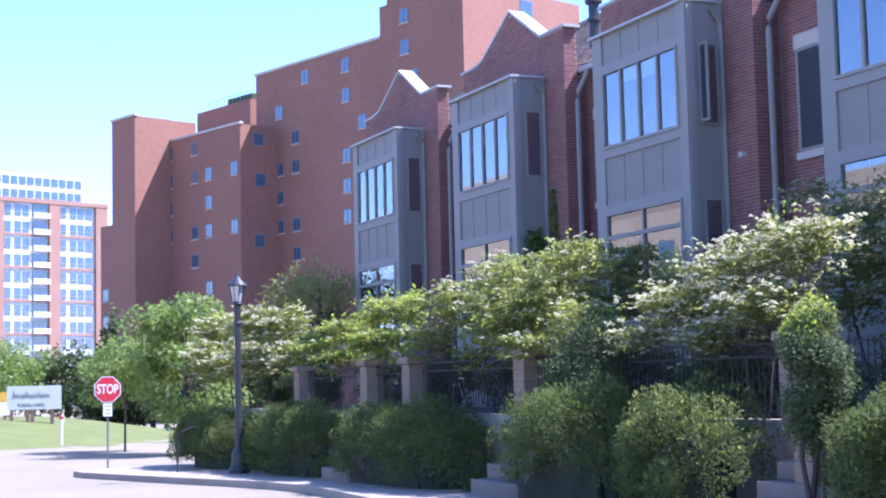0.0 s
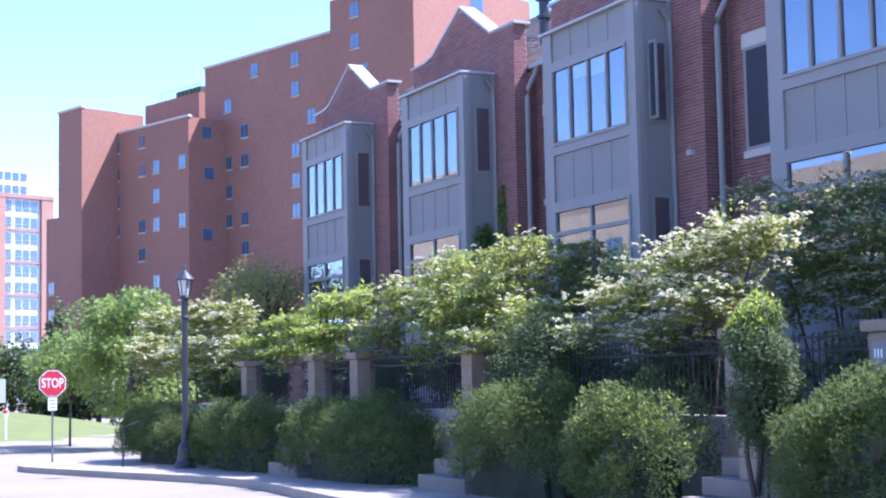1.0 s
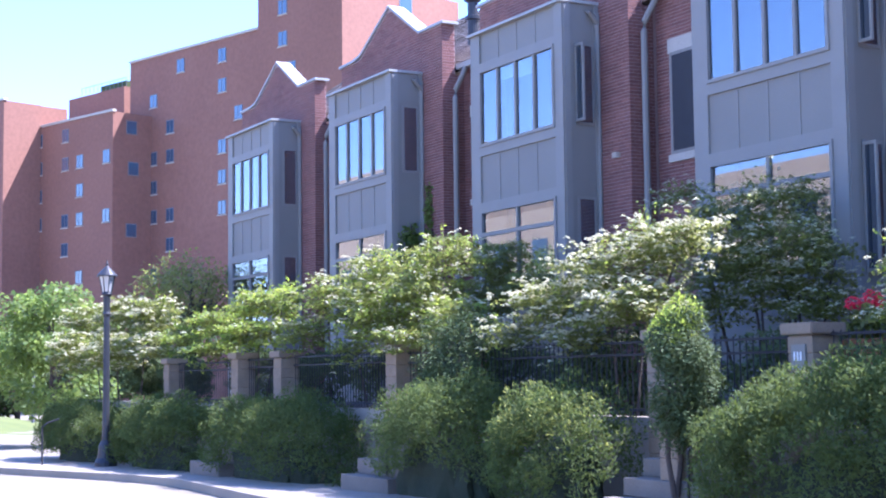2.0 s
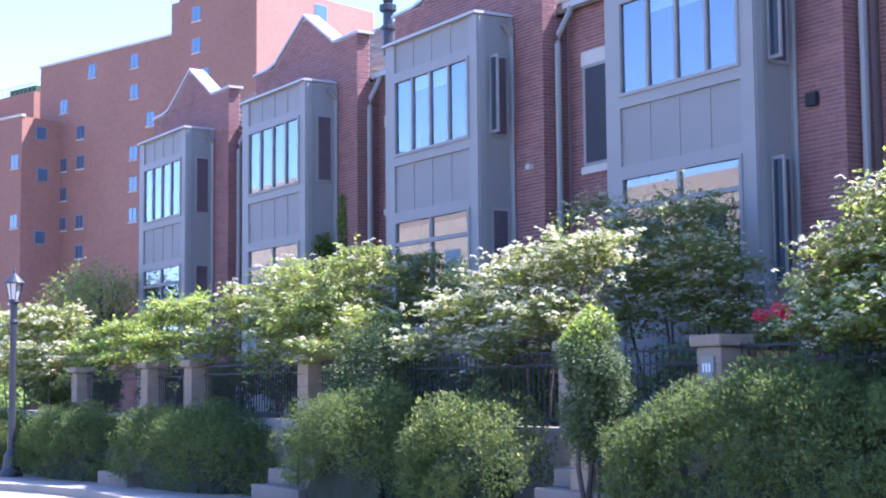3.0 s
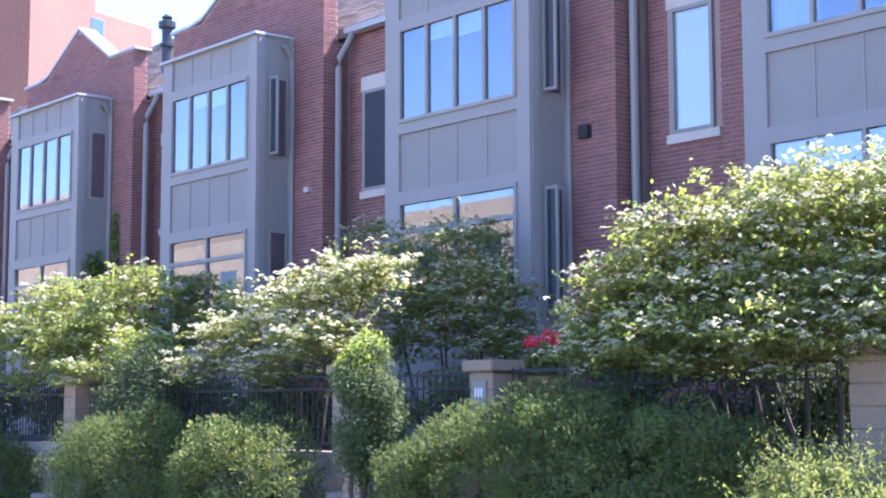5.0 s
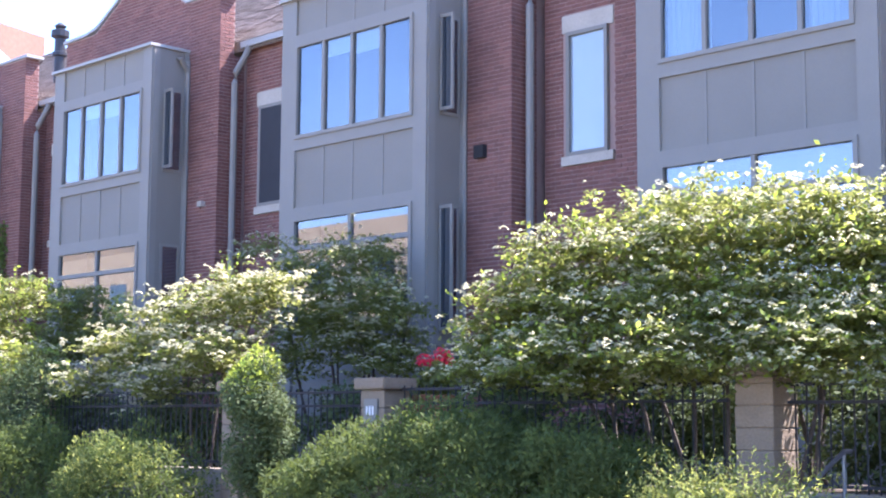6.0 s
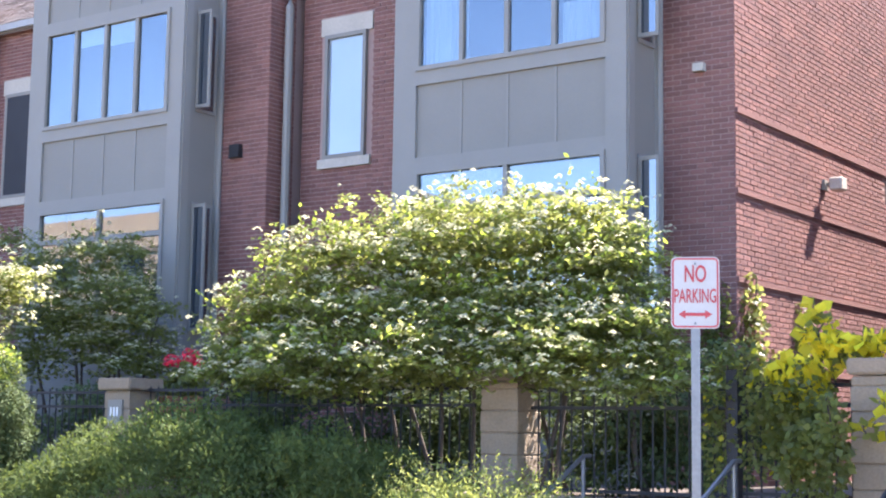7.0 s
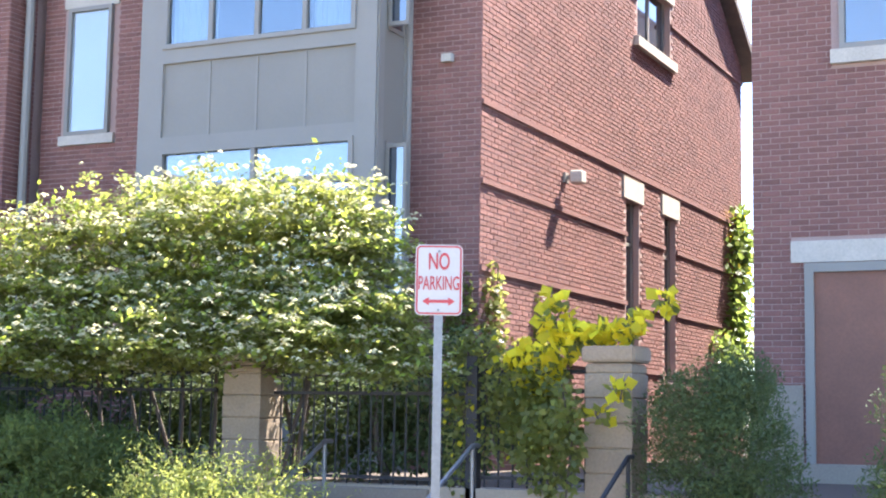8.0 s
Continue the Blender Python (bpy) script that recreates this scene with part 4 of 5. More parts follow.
creeper(83, "broad-leaved vine over the fence, painted yellow-green as if backlit", [(-4.44, 11.4, 2.34, 0.13, 0.12, 0.1), (-4.25, 11.45, 2.2, 0.2, 0.14, 0.08), (-3.95, 11.45, 2.24, 0.18, 0.14, 0.07), (-3.75, 11.4, 2.32, 0.09, 0.1, 0.06), (-3.5, 11.4, 2.47, 0.07, 0.06, 0.06), (-4.73, 11.4, 2.05, 0.14, 0.1, 0.08), (-4.43, 11.35, 2.07, 0.14, 0.1, 0.08), (-3.78, 11.1, 1.75, 0.09, 0.05, 0.07), (-3.96, 11.1, 1.57, 0.09, 0.05, 0.04), (-4.49, 11.42, 2.5, 0.05, 0.06, 0.08), (-4.6, 11.4, 1.9, 0.2, 0.1, 0.12)], 260, 0.1, None, 420)
creeper(84, "leafy vine hanging through the iron fence", [(-5.35, 11.5, 1.45, 0.16, 0.15, 0.75), (-5.0, 11.55, 1.6, 0.25, 0.2, 0.5), (-5.2, 11.5, 2.1, 0.25, 0.15, 0.2)], 1300, 0.06, None, 60)
creeper(86, "dense shaded vine climbing the stone gate pillar", [(-4.5, 11.35, 1.45, 0.32, 0.2, 0.55), (-4.2, 11.0, 1.35, 0.16, 0.08, 0.5), (-4.75, 11.4, 1.75, 0.2, 0.15, 0.35)], 2600, 0.07)
creeper(85, "green ivy on the brick pier beside a bay", [(-30.45, 16.3, 5.3, 0.16, 0.05, 0.75), (-30.4, 16.3, 4.3, 0.3, 0.05, 0.7), (-30.4, 16.28, 3.4, 0.4, 0.06, 0.8), (-30.78, 16.0, 4.7, 0.06, 0.35, 0.4), (-30.78, 15.85, 4.0, 0.06, 0.35, 0.5)], 1700, 0.1, M_LEAF_TREE)

# ---- fence, pillars, steps ----
GATES = [(-15.1 - 7.45 * k, -12.7 - 7.45 * k) for k in range(-1, 3)]


def pillar(x, top, plaque=False):
    p = thing("gate_pillar", (x, 11.5, 0), "square tan stone gate pillar with a flat cap", "pillar", "gate pillars")
    z, h = -0.5, 0.2
    rnd = random.Random(int(x * 10))
    while z < top - 0.16:
        e = rnd.uniform(-0.004, 0.004)
        hh = min(h, top - 0.15 - z)
        bm = boxes((-0.2 - e, 0.2 + e, -0.2 - e, 0.2 + e, z + 0.004, z + hh - 0.004))
        bmesh.ops.bevel(bm, geom=bm.edges[:], offset=0.008, segments=1, affect="EDGES")
        part("stone", bm, M_PILLAR, p)
        z += h
    part("core", boxes((-0.185, 0.185, -0.185, 0.185, -0.5, top - 0.14)), M_PILLAR, p)
    cap = 0.225 if x > -4 else 0.26
    bm = boxes((-cap, cap, -cap, cap, top - 0.13, top))
    bmesh.ops.bevel(bm, geom=bm.edges[:], offset=0.015, segments=2, affect="EDGES")
    part("cap", bm, M_PILLAR, p)
    if plaque:
        q = part("plaque", boxes((-0.11, 0.11, -0.225, -0.2, top - 0.52, top - 0.24)), M_TRIM, p, "grey number plaque")
        for i in range(3):
            part("plain_bar", boxes((-0.07 + i * 0.05, -0.045 + i * 0.05, -0.23, -0.224, top - 0.42, top - 0.32)), M_WHITE, q)
    return p


for k, (a, b) in enumerate(GATES):
    pillar(a + (0.22 if k == 0 else 0.0), 2.1 if k == 0 else 2.05)
    if k:
        pillar(b + (0.22 if k == 1 else 0.0), 2.04, plaque=k == 1)
pillar(-3.95, 2.12)
pillar(-34.6, 2.0)

bm = bmesh.new()
tube(bm, [(0, 0, 0), (0, 0, 1.0)], 0.009, 5)
PICKET = mesh_of("picket", bm, M_BLACK)


def fence(x0, x1, z0, z1, name="iron_fence", category="fence"):
    f = thing(name, (x0, 11.55, z0), "black iron picket fence between stone pillars" if name == "iron_fence" else "black iron picket gate", category, "front garden fence")
    for z in (z1 - z0 - 0.04, z1 - z0 - 0.2, 0.08):
        part("rail", boxes((0, x1 - x0, -0.018, 0.018, z - 0.015, z + 0.015)), M_BLACK, f)
    n = int((x1 - x0) / 0.115)
    for i in range(n):
        o = new("picket", PICKET)
        o.parent = f
        o.location = ((i + 0.5) * (x1 - x0) / n, 0, 0)
        o.scale = (1, 1, z1 - z0)
    return f


fence(-12.5, -7.86, 0.95, 1.95)
fence(-19.9, -15.3, 0.95, 1.95)
fence(-27.3, -22.76, 0.95, 1.95)
fence(-34.4, -30.2, 0.95, 1.9)
fence(-5.2, -4.17, 0.95, 1.96)
for k, (a, b) in enumerate(GATES):
    fence(a + 0.2, b - (0.2 if k else 0.0), 0.92, 1.93, "iron_gate", "gate")
post = thing("gate_post", (-5.22, 11.5, 0), "black square iron gate post", "post")
part("shaft", boxes((-0.05, 0.05, -0.05, 0.05, 0.0, 2.05)), M_BLACK, post)

for k, (a, b) in enumerate(GATES):
    g = ground_z((a + b) / 2)
    st = thing("concrete_steps", ((a + b) / 2, 10.2, g), "pale concrete steps up to a garden gate", "steps", "garden steps")
    n = 5
    rise = (0.92 - g) / n
    for i in range(n):
        bm = boxes((-0.85, 0.85, i * 0.3, 1.27, i * rise - (0.3 if i == 0 else 0), (i + 1) * rise))
        bmesh.ops.bevel(bm, geom=bm.edges[:], offset=0.012, segments=1, affect="EDGES")
        part("step", bm, M_STEP, st)


def handrail(x, y0, z0, y1, z1, material, label):
    h = thing("handrail", (x, y1, z1), label, "handrail", "stair handrails")
    part("rail", tube(bmesh.new(), [(0, y0 - y1, z0 - z1), (0, 0, 0), (0, 0.12, 0.0)], 0.02, 8), material, h)
    part("post", tube(bmesh.new(), [(0, 0, 0), (0, 0, -z1 + 0.75)], 0.018, 8), material, h)
    part("post", tube(bmesh.new(), [(0, y0 - y1, z0 - z1), (0, y0 - y1, -z1 + 0.0)], 0.018, 8), material, h)


handrail(-6.49, 10.15, 0.78, 11.2, 1.31, M_STEEL, "pale metal handrail beside the concrete steps")
handrail(-5.09, 10.15, 0.78, 11.2, 1.30, M_STEEL, "pale metal handrail beside the concrete steps")
handrail(-3.75, 10.15, 0.72, 11.2, 1.24, M_BLACK, "black metal handrail beside the steps")
handrail(-13.1, 10.2, 0.65, 11.2, 1.2, M_BLACK, "black metal handrail beside the steps")
handrail(-20.5, 10.2, 0.5, 11.2, 1.1, M_BLACK, "black metal handrail beside the steps")
hr = thing("handrail", (-37.9, 9.15, ground_z(-38)), "bent dark pipe rail by the pavement", "handrail", "stair handrails")
part("rail", tube(bmesh.new(), [(0, 0, 0), (0, 0, 0.95), (0.04, 0.12, 1.05), (0.1, 0.4, 1.15)], 0.025, 8), M_BLACK, hr)


pier = thing("stone_pier", (-13.96, 10.75, 0), "tan stone pier at the end of the garden steps", "pillar")
for z0, z1 in ((-0.4, 0.2), (0.2, 0.52), (0.52, 0.84), (0.84, 1.16)):
    bm = boxes((-0.17, 0.17, -0.16, 0.16, z0 + 0.003, z1 - 0.003))
    bmesh.ops.bevel(bm, geom=bm.edges[:], offset=0.008, segments=1, affect="EDGES")
    part("stone", bm, M_PILLAR, pier)


# ---- signs and lamp ----
def facing(ob, at, target):
    d = Vector(target) - Vector(at)
    ob.location = at
    ob.rotation_euler = (0, 0, math.atan2(d.x, -d.y))
    return ob


def text(word, size, material, parent, x, z, y, width, bold=0.0):
    cu = bpy.data.curves.new("lettering", "FONT")
    cu.body, cu.size, cu.align_x, cu.align_y, cu.extrude = word, size, "CENTER", "CENTER", 0.001
    cu.offset = bold
    tmp = new("tmp", cu)
    me = bpy.data.meshes.new_from_object(tmp.evaluated_get(bpy.context.evaluated_depsgraph_get()))
    bpy.data.objects.remove(tmp)
    me.materials.append(material)
    ob = new("lettering", me)
    ob.parent = parent
    ob.location, ob.rotation_euler, ob.scale = (x, y, z), (math.pi / 2, 0, 0), (width / (max(v.co.x for v in me.vertices) - min(v.co.x for v in me.vertices)), 1, 1)
    return ob


def rounded(bm, w, h, r, y0, y1, cz=0.0, hole=None):
    """A plate with round corners, in x and z, optionally a ring."""
    def ring(w, h, r):
        pts = []
        for cx, cy, a0 in ((w / 2 - r, h / 2 - r, 0), (-w / 2 + r, h / 2 - r, 90), (-w / 2 + r, -h / 2 + r, 180), (w / 2 - r, -h / 2 + r, 270)):
            for k in range(5):
                a = math.radians(a0 + k * 22.5)
                pts.append((cx + r * math.cos(a), cz + cy + r * math.sin(a)))
        return pts
    if not hole:
        return prism(bm, ring(w, h, r), y0, y1)
    o, i = ring(w, h, r), ring(w - 2 * hole, h - 2 * hole, max(r - hole, 0.005))
    n = len(o)
    f = [[bm.verts.new((x, y, z)) for x, z in pts] for pts, y in ((o, y0), (i, y0), (i, y1), (o, y1))]
    for a, b in ((0, 1), (1, 2), (2, 3), (3, 0)):
        for k in range(n):
            j = (k + 1) % n
            bm.faces.new((f[a][k], f[a][j], f[b][j], f[b][k]))
    return bm


M_FADED = mat("faded_red_paint", (0.42, 0.04, 0.045), (0.36, 0.035, 0.04), scale=6, rough=0.45, fine=0.03)
# White sheet greyed, with the shade on its front in the colour.
M_GREYED = mat("shade_greyed_sheet", (0.46, 0.44, 0.41), (0.40, 0.385, 0.36), scale=4, rough=0.45, fine=0.04)
ns = facing(thing("street_sign", (0, 0, 0), "white no parking sign with red letters on a steel post", "sign"), (-4.14, 8.55, 0), (0, 0, 0))
plate = part("plate", rounded(bmesh.new(), 0.305, 0.457, 0.035, 0.0, 0.004, 2.4), M_GREYED, ns)
part("border", rounded(bmesh.new(), 0.29, 0.442, 0.03, -0.0025, -0.0005, 2.4, hole=0.01), M_FADED, plate, "thin red border line")
text("NO", 0.15, M_FADED, plate, 0, 2.515, -0.003, 0.135, 0.002)
text("PARKING", 0.125, M_FADED, plate, 0, 2.375, -0.003, 0.262, 0.001)
bm = bmesh.new()
prism(bm, [(-0.105, 2.262), (-0.062, 2.235), (-0.062, 2.252), (0.062, 2.252), (0.062, 2.235), (0.105, 2.262), (0.062, 2.289), (0.062, 2.272), (-0.062, 2.272), (-0.062, 2.289)], -0.003, -0.001)
part("arrow", bm, M_FADED, plate, "red double-headed arrow")
for z in (2.585, 2.205):
    bm = bmesh.new()
    tube(bm, [(0, 0.0, z), (0, -0.008, z)], 0.008, 8)
    part("bolt", bm, M_STEEL, plate)
part("post", boxes((-0.028, 0.028, 0.006, 0.012, -0.1, 2.6), (-0.028, -0.022, 0.012, 0.04, -0.1, 2.6), (0.022, 0.028, 0.012, 0.04, -0.1, 2.6)), M_STEEL, ns, "galvanised steel channel post")

ss = facing(thing("stop_sign", (0, 0, 0), "red octagonal stop sign on a metal post", "sign"), (-44.2, 8.6, ground_z(-44.2)), (-5, 3, 0))
oct_pts = lambda r: [(r * math.cos(math.radians(22.5 + 45 * k)), 2.29 + r * math.sin(math.radians(22.5 + 45 * k))) for k in range(8)]
plate = part("plate", prism(bmesh.new(), oct_pts(0.412), 0.0, 0.004), M_WHITE, ss)
part("face", prism(bmesh.new(), oct_pts(0.385), -0.003, -0.001), M_RED, plate, "red octagon face")
text("STOP", 0.38, M_WHITE, plate, 0, 2.29, -0.005, 0.62, 0.008)
part("lower_plate", boxes((-0.13, 0.13, 0.0, 0.004, 1.5, 1.88)), M_WHITE, ss, "small pale plate under the octagon")
for i in range(3):
    part("plain_bar", boxes((-0.08, 0.08, -0.003, -0.001, 1.58 + i * 0.1, 1.605 + i * 0.1)), M_TRIM, ss)
part("post", tube(bmesh.new(), [(0, 0.03, -0.3), (0, 0.03, 2.65)], 0.028, 8), M_STEEL, ss)

lamp = thing("street_lamp", (-35.4, 10.07, ground_z(-35.4)), "dark green-black post-top street lamp with glass lantern", "street lamp")


def turned(profile, n=16):
    """A turned shape from radius and height pairs."""
    bm = bmesh.new()
    rings = [[bm.verts.new((r * math.cos(2 * math.pi * k / n), r * math.sin(2 * math.pi * k / n), z)) for k in range(n)] for r, z in profile]
    for a, b in zip(rings, rings[1:]):
        for k in range(n):
            bm.faces.new((a[k], a[(k + 1) % n], b[(k + 1) % n], b[k]))
    bm.faces.new(rings[0][::-1])
    bm.faces.new(rings[-1])
    return bm


M_LAMP = mat("dark_lamp_paint", (0.03, 0.032, 0.036), (0.022, 0.024, 0.028), scale=5, rough=0.45, fine=0.05)
part("base", turned([(0.27, 0), (0.27, 0.1), (0.2, 0.2), (0.17, 0.5), (0.11, 0.62)]), M_LAMP, lamp)
part("post", turned([(0.1, 0.6), (0.085, 1.2), (0.075, 3.6), (0.1, 3.66), (0.08, 3.72), (0.09, 4.1)]), M_LAMP, lamp)
part("collar", turned([(0.09, 4.1), (0.13, 4.14), (0.11, 4.2)]), M_LAMP, lamp)
M_LANTERN = glass("lantern_glass", (0.5, 0.5, 0.46), 0.25)
lan = part("lantern", turned([(0.115, 4.2), (0.19, 4.58)], 8), M_LANTERN, lamp, "tapered glass lantern")
bm = bmesh.new()
for k in range(8):
    a = 2 * math.pi * k / 8
    tube(bm, [(0.12 * math.cos(a), 0.12 * math.sin(a), 4.2), (0.195 * math.cos(a), 0.195 * math.sin(a), 4.58)], 0.012, 5)
part("lantern_bars", bm, M_LAMP, lan)
part("cap", turned([(0.25, 4.57), (0.25, 4.6), (0.12, 4.74), (0.06, 4.8), (0.03, 4.83), (0.035, 4.88), (0.004, 4.98)]), M_LAMP, lamp)

# chapel sign on the lawn across the side street
M_SIGN = mat("pale_green_board", (0.46, 0.48, 0.43), (0.4, 0.42, 0.38), scale=0.8, rough=0.6)
cs = facing(thing("lawn_sign", (0, 0, 0), "long pale board of a funeral chapel on wooden posts", "sign"), (-84.1, 12.35, -0.5), (0, 2, 0))
board = part("board", boxes((-1.45, 1.45, -0.08, 0.08, 1.13, 2.42)), M_SIGN, cs)
text("FUNERAL CHAPEL", 0.27, M_BLACK, board, -0.15, 1.36, -0.09, 1.45)
bm = bmesh.new()
for i in range(12):
    x = -1.15 + i * 0.165
    tube(bm, [(x, -0.09, 1.72 + 0.05 * (i % 3)), (x + 0.07, -0.09, 2.0 + 0.12 * (i % 4 == 0)), (x + 0.15, -0.09, 1.78)], 0.017, 4)
part("plain_bar", bm, M_BLACK, board, "dark flowing strokes")
for x in (-1.2, -0.35, -0.1, 0.95):
    part("post", boxes((x - 0.1, x + 0.1, -0.1, 0.1, -0.6, 1.13)), mat("brown_post", (0.16, 0.1, 0.07)) if x == -1.2 else bpy.data.materials["brown_post"], cs)
bm = bmesh.new()
N = 28
grid = {}
for i in range(N + 1):
    for j in range(N + 1):
        x, y = -112 + i * (112 - 73.5) / N, -18 + j * 41.0 / N
        e = max(0.0, 1 - ((x + 93) / 19.5) ** 2 - ((y - 3) / 19.5) ** 2)
        grid[i, j] = bm.verts.new((x, y, -1.16 + 0.22 * min(1, e * 6) + 1.0 * min(1, e * 1.6) ** 1.3 + 0.03 * noise.noise(Vector((x, y, 0)))))
for i in range(N):
    for j in range(N):
        bm.faces.new((grid[i, j], grid[i + 1, j], grid[i + 1, j + 1], grid[i, j + 1]))
tagged(new("lawn", mesh_of("lawn", bm, M_GRASS, True)), "mown green grass mound across the street", "grass", kind="structure")
mt = thing("marker_post", (-72.4, 11.9, -0.98), "slim white post with a red and white head", "post")
part("shaft", tube(bmesh.new(), [(0, 0, 0), (0, 0, 1.0)], 0.05, 8), M_WHITE, mt)
part("head", turned([(0.08, 1.0), (0.1, 1.1), (0.1, 1.25), (0.07, 1.36)], 10), M_WHITE, mt)
part("band", turned([(0.09, 1.2), (0.105, 1.22), (0.105, 1.36), (0.06, 1.42)], 10), M_RED, mt, "red head")
yb = facing(thing("lawn_board", (0, 0, 0), "small yellow and white board on a brown post", "sign"), (-88.0, 10.2, -0.7), (0, 2, 0))
part("board", boxes((-1.2, 1.35, -0.05, 0.05, 1.0, 1.75)), M_WHITE, yb)
part("band", boxes((-1.2, 1.35, -0.06, 0.06, 1.75, 2.3)), mat("yellow_paint", (0.6, 0.36, 0.03)), yb, "yellow upper band")
part("post", boxes((1.0, 1.15, -0.06, 0.06, -0.5, 1.0)), bpy.data.materials["brown_post"], yb)
up = thing("utility_pole", (-87.6, 20.6, -1.1), "thin pale pole at the side street", "pole")
part("shaft", tube(bmesh.new(), [(0, 0, 0), (0, 0, 3.2)], 0.09, 8), M_STEEL, up)


# ---- far buildings ----
def turned_block(name, at_turn, label, category="building"):
    b = thing(name, (0, 0, 0), label, category)
    b.rotation_euler = (0, 0, -math.radians(at_turn))
    return b


M_FARFRAME = mat("pale_window_frame", (0.6, 0.62, 0.64), (0.55, 0.57, 0.6), rough=0.5)
M_DULLFRAME = mat("dull_grey_window_frame", (0.2, 0.2, 0.21), (0.16, 0.16, 0.17), rough=0.6)
M_FARGLASS = glass("far_window_glass", (0.05, 0.085, 0.13), 0.08)
M_FARGLASS.node_tree.nodes["Principled BSDF"].inputs["IOR"].default_value = 1.6


def far_window(parent, u, z, y, w=1.15, h=1.25, side=False):
    """A two-light window set in a far wall."""
    if side:
        f = part("window", boxes((u - 0.06, u + 0.03, y - w / 2, y + w / 2, z - h / 2, z + h / 2)), M_DULLFRAME, parent)
        part("pane", boxes((u + 0.03, u + 0.05, y - w / 2 + 0.08, y + w / 2 - 0.08, z - h / 2 + 0.08, z + h / 2 - 0.08)), M_FARGLASS, f)
        return
    f = part("window", boxes((u - w / 2, u + w / 2, y - 0.03, y + 0.06, z - h / 2, z + h / 2)), M_DULLFRAME, parent)
    part("pane", boxes((u - w / 2 + 0.07, u - 0.04, y - 0.05, y - 0.03, z - h / 2 + 0.08, z + h / 2 - 0.08)), M_FARGLASS, f)
    part("pane", boxes((u + 0.04, u + w / 2 - 0.07, y - 0.045, y - 0.03, z - h / 2 + 0.08, z + h / 2 - 0.08)), M_FARGLASS, f)
    part("sill", boxes((u - w / 2 - 0.05, u + w / 2 + 0.05, y - 0.1, y, z - h / 2 - 0.1, z - h / 2)), M_STONE, f)


tall = turned_block("apartment_block", -17.4, "tall stepped dark red brick apartment building")
part("wall", boxes((-97.7, -87.0, 79.0, 92.7, -2, 34.0), (-96.7, -87.0, 79.02, 86.0, 34.0, 39.5)), M_TALLBRICK, tall)
part("wall", boxes((-117.0, -97.7, 79.2, 94, -2, 31.3)), M_TALLBRICK, tall)
part("wall", boxes((-130.0, -113.5, 75.0, 94, -2, 25.8)), M_TALLBRICK, tall)
part("wall", boxes((-130.2, -125.7, 71.0, 75.0, -2, 28.0), (-130.0, -126.0, 75.0, 78.0, 25.8, 28.0)), M_TALLBRICK, tall)
part("wall", boxes((-133.3, -130.2, 71.4, 79.0, -2, 17.9)), M_TALLBRICK, tall)
part("penthouse", boxes((-128.9, -119.2, 80.0, 93, 25.9, 29.6)), M_TALLBRICK, tall)
for x0, x1, y, z in ((-117.0, -97.9, 79.2, 31.3), (-125.6, -113.5, 75.0, 25.8), (-130.2, -125.7, 71.0, 28.0)):
    part("parapet", boxes((x0 - 0.1, x1 + 0.1, y - 0.12, y + 0.3, z, z + 0.22)), M_STONE, tall, "pale parapet edge")
bm = bmesh.new()
for i in range(12):
    x = -127.0 + i * 0.7
    tube(bm, [(x, 80.3, 29.6), (x, 80.3, 30.5)], 0.03, 4)
tube(bm, [(-127, 80.3, 30.5), (-119.3, 80.3, 30.5)], 0.03, 4)
part("railing", bm, M_STEEL, tall, "thin roof terrace railing")
part("planter", boxes((-124.0, -119.6, 80.5, 81.5, 29.6, 30.3)), M_LEAF_DARK, tall, "dark roof planting")
for y0, cols in ((75.0, {-121.4: (5, 4, 2, 1), -118.9: (4, 3, 2, 0), -114.5: (4, 2), -126.0: (5, 4, 3, 2)}), (79.2, {-110.6: (5, 4, 2, 1), -109.0: (7,), -102.9: (7, 6, 4, 3, 2), -100.6: (5,), -113.2: (6, 4, 3, 2, 0)}), (79.0, {-94.4: (8, 7), -93.3: (6,)}), (71.4, {-132.2: (0, -1)})):
    for u, floors in cols.items():
        for k in floors:
            far_window(tall, u, 11.0 + 2.7 * k, y0)
for y, k in ((77.0, 5), (77.2, 3.6), (77.0, 1.5)):
    far_window(tall, -113.5, 11.0 + 2.7 * k, y, side=True)
far_window(tall, -87.0, 32.6, 86.2, 1.5, 1.7, side=True)

M_TANBRICK = mat("tan_brick", (0.29, 0.17, 0.12), (0.25, 0.145, 0.10), scale=0.3, rough=0.9, bump_scale=4)
M_WHITEPANEL = mat("white_panel", (0.62, 0.63, 0.64), (0.56, 0.57, 0.58), scale=0.3, rough=0.7, bump_scale=3)
white = turned_block("apartment_tower", -111, "far apartment tower of white panels and tan brick")
part("wall", boxes((100, 143.2, 229.6, 255, -2, 34.4)), M_WHITEPANEL, white)
part("upper_wall", boxes((100, 139.5, 230.5, 252, 34.4, 39.3)), M_WHITEPANEL, white)
for a, b in ((121.0, 123.1), (131.7, 133.8), (140.9, 143.3)):
    part("pier", boxes((a, b, 229.0, 229.7, -2, 34.6)), M_TANBRICK, white, "tan brick pier")
part("cornice", boxes((100, 143.3, 228.9, 229.7, 34.2, 34.9)), M_TANBRICK, white)
